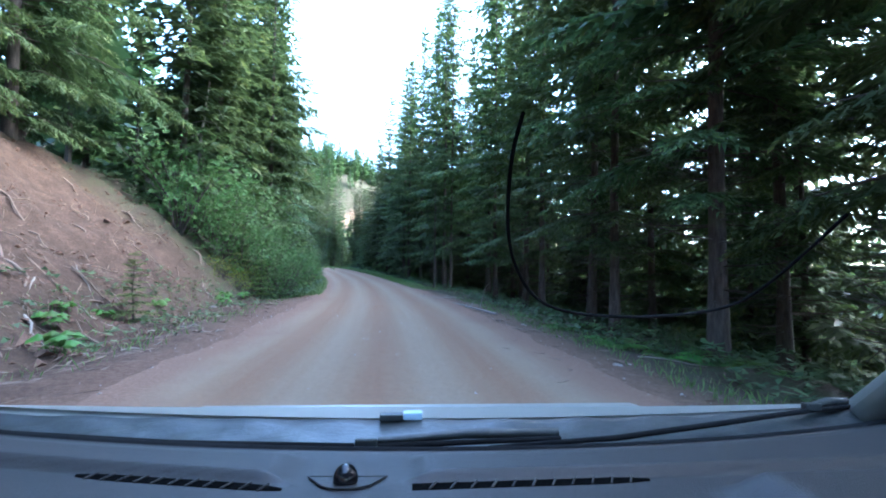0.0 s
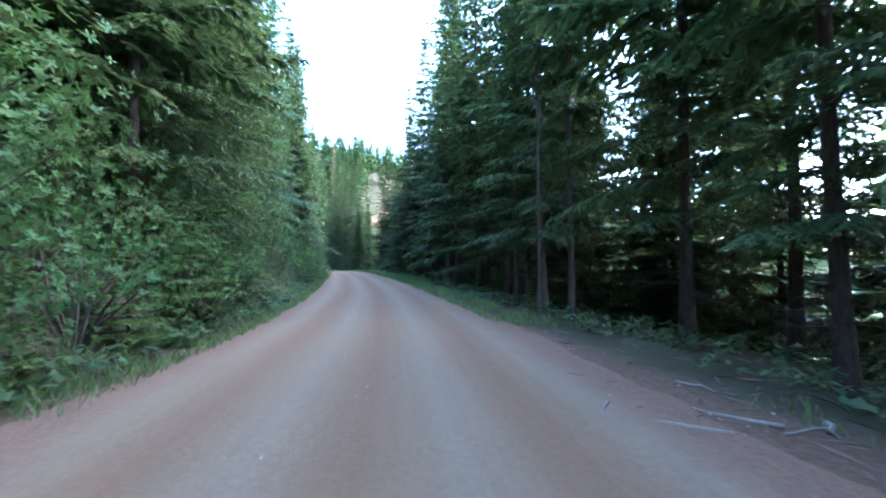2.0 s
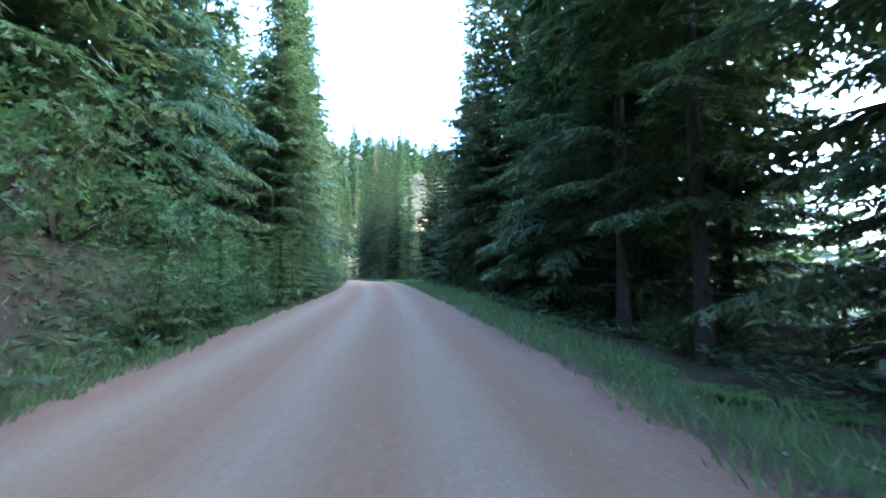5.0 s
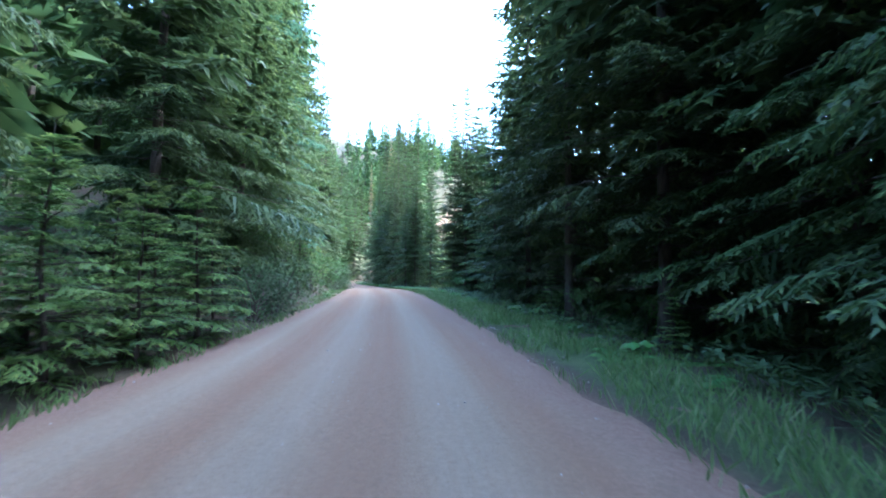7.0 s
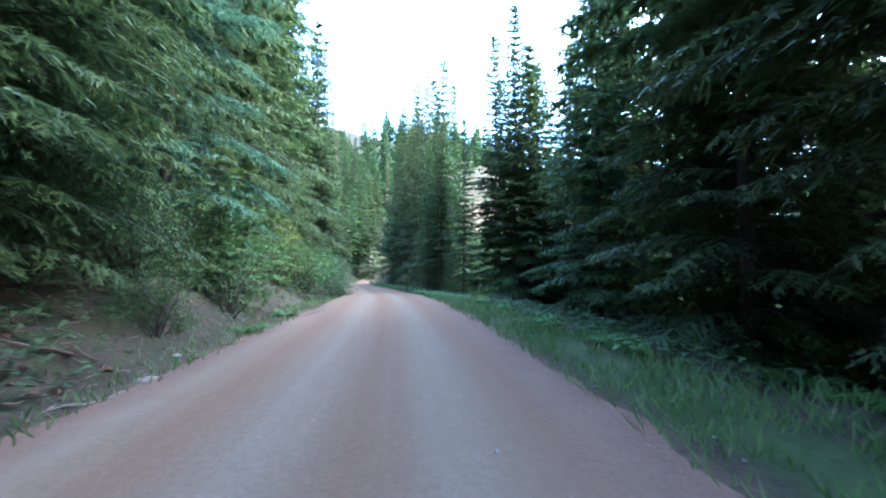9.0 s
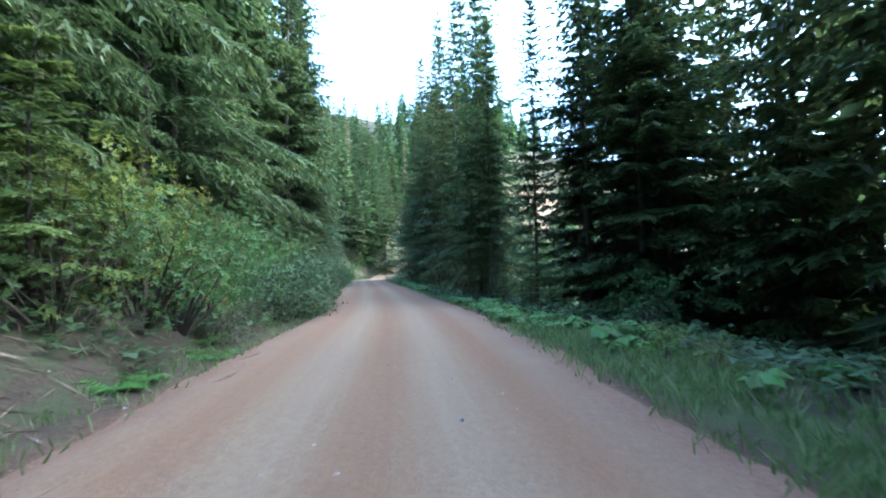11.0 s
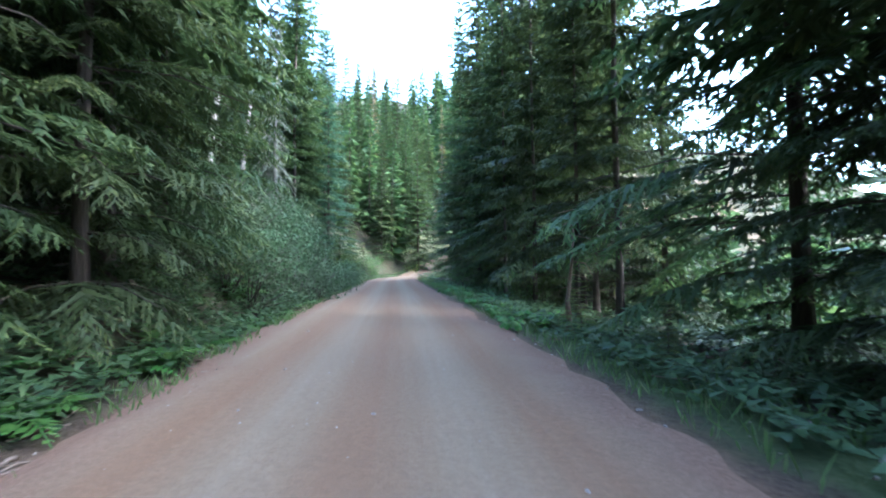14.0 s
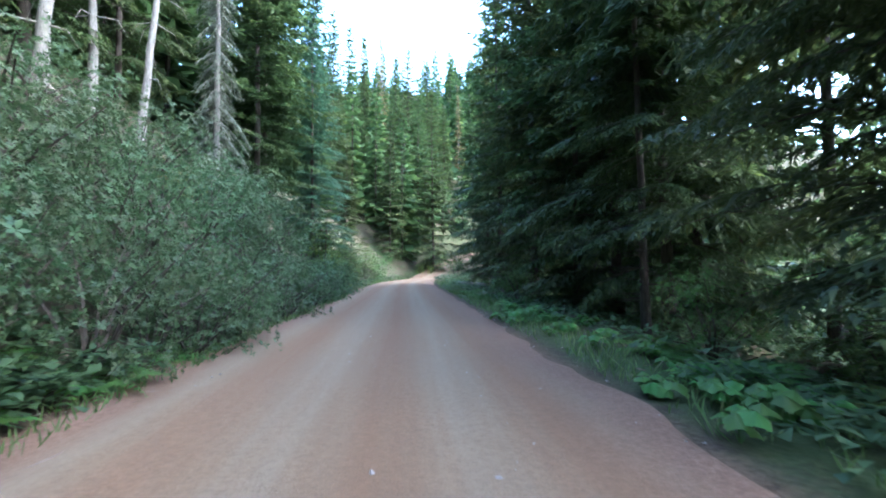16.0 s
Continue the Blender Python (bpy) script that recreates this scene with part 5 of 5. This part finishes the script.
def cowl_top(x, v):
    y = (screen_foot(x) + 0.02) * (1 - v) + 1.0 * v
    return y, 1.086 - 0.012 * math.sin(v * 3.1) + 0.004 * math.sin(x * 37) * math.sin(v * 9) + 0.024 * v * (x - 0.1) ** 2


part("cowl", sheet("cowl", np.linspace(-0.90, 1.08, 70), np.linspace(0, 1, 10), cowl_top, PLASTIC_COWL, 0.03), car, "weathered dark grey cowl panel")
for line, wide in (([(1.05, 1.0, 1.105), (0.91, 0.965, 1.108), (0.66, 0.90, 1.104), (0.40, 0.850, 1.094), (0.157, 0.822, 1.092)], 0.006),
                   ([(0.30, 0.86, 1.092), (-0.06, 0.832, 1.092), (-0.40, 0.862, 1.092), (-0.72, 0.93, 1.092)], 0.006)):
    wiper = part("wiper", rod("wiper", line, [wide * 0.8] + [wide] * (len(line) - 2) + [wide * 0.5], RUBBER), car, "black windscreen wiper")
    a, b = np.array(line[0]), np.array(line[1])
    part("wiper_arm", rod("wiper_arm", [a + (0, 0.02, 0.004), (a + b) / 2 + (0, 0.012, 0.012), b + (0, 0.004, 0.008)], [0.011, 0.010, 0.006], PLASTIC_COWL), wiper, "dark grey metal arm")
    part("clip", box("clip", b - (0.02, 0.008, 0.0), b + (0.02, 0.008, 0.016), PLASTIC_COWL, 0.004), wiper)
part("washer_nozzle", box("washer_nozzle", (0.005, 0.985, 1.088), (0.045, 1.005, 1.104), PALE, 0.003), car, "small pale blue washer nozzle")
part("nozzle_base", box("nozzle_base", (-0.045, 0.985, 1.086), (0.004, 1.005, 1.100), PLASTIC_COWL, 0.003), car)
for sx, foot, head in (("left", (-0.87, 0.96, 1.08), (-0.46, 0.22, 1.60)), ("right", (1.08, 1.00, 1.08), (0.76, 0.22, 1.60))):
    f, h = np.array(foot), np.array(head)
    part("windscreen_pillar", rod("windscreen_pillar", [f - (0, 0, 0.1), f, (f + h) / 2 + (0, 0, 0.03), h], [0.05, 0.045, 0.04, 0.04], PAINT), car, "pale painted windscreen pillar")
# dark reflection in the windscreen, added as a thin solid loop
hang = np.array([(0.088, 0.338, 1.523), (0.086, 0.370, 1.496), (0.096, 0.427, 1.445), (0.113, 0.469, 1.409), (0.147, 0.512, 1.371), (0.198, 0.533, 1.353), (0.291, 0.538, 1.349), (0.384, 0.525, 1.360), (0.408, 0.496, 1.385), (0.421, 0.450, 1.426), (0.427, 0.408, 1.463)])
for _ in range(3):
    hang = np.r_[hang[:1], np.stack([0.75 * hang[:-1] + 0.25 * hang[1:], 0.25 * hang[:-1] + 0.75 * hang[1:]], 1).reshape(-1, 3), hang[-1:]]
part("cable", rod("cable", hang, np.full(len(hang), 0.0018), RUBBER), car, "thin black loop standing for a reflection in the windscreen")
# body shell, roof and wheels
part("front_body", box("front_body", (-0.90, 1.05, 0.30), (1.10, 2.08, 0.84), PAINT, 0.10), car, "silver front wings and bumper")
part("lower_body", box("lower_body", (-0.92, -2.7, 0.28), (1.12, 1.06, 0.93), PAINT, 0.06), car, "silver doors and sills")
part("roof", sheet("roof", np.linspace(-0.50, 0.80, 20), np.linspace(0, 1, 20), lambda x, v: (0.24 - 2.5 * v, 1.62 + 0.05 * math.sin(v * 3.1) - 0.05 * ((x - 0.15) / 0.65) ** 4), PAINT, 0.05), car, "silver roof panel")
for x in (-0.78, 0.98):
    part("rear_pillar", rod("rear_pillar", [(x, -2.5, 0.9), (x * 0.82 + 0.03, -2.2, 1.6)], [0.09, 0.07], PAINT), car)
    part("side_pillar", rod("side_pillar", [(x, -0.75, 0.9), (x * 0.82 + 0.03, -0.75, 1.6)], [0.05, 0.04], PAINT), car)
for x in (-0.80, 1.00):
    for y in (1.45, -1.75):
        bm = bmesh.new()
        bmesh.ops.create_cone(bm, cap_ends=True, segments=28, radius1=0.33, radius2=0.33, depth=0.21, matrix=Matrix.Translation((x, y, 0.36)) @ Matrix.Rotation(math.pi / 2, 4, "Y"))
        bmesh.ops.bevel(bm, geom=[e for e in bm.edges if len(e.link_faces) == 2 and e.calc_face_angle() > 1], offset=0.04, segments=3, affect="EDGES")
        tm = bpy.data.meshes.new("wheel")
        bm.to_mesh(tm)
        bm.free()
        tm.materials.append(RUBBER)
        wheel = part("wheel", tm, car, "black rubber tyre")
        bm = bmesh.new()
        bmesh.ops.create_cone(bm, cap_ends=True, segments=20, radius1=0.2, radius2=0.2, depth=0.225, matrix=Matrix.Translation((x, y, 0.36)) @ Matrix.Rotation(math.pi / 2, 4, "Y"))
        bmesh.ops.bevel(bm, geom=bm.edges[:], offset=0.015, segments=1, affect="EDGES")
        rim_mesh = bpy.data.meshes.new("rim")
        bm.to_mesh(rim_mesh)
        bm.free()
        rim_mesh.materials.append(METAL)
        part("rim", rim_mesh, wheel, "grey metal rim")
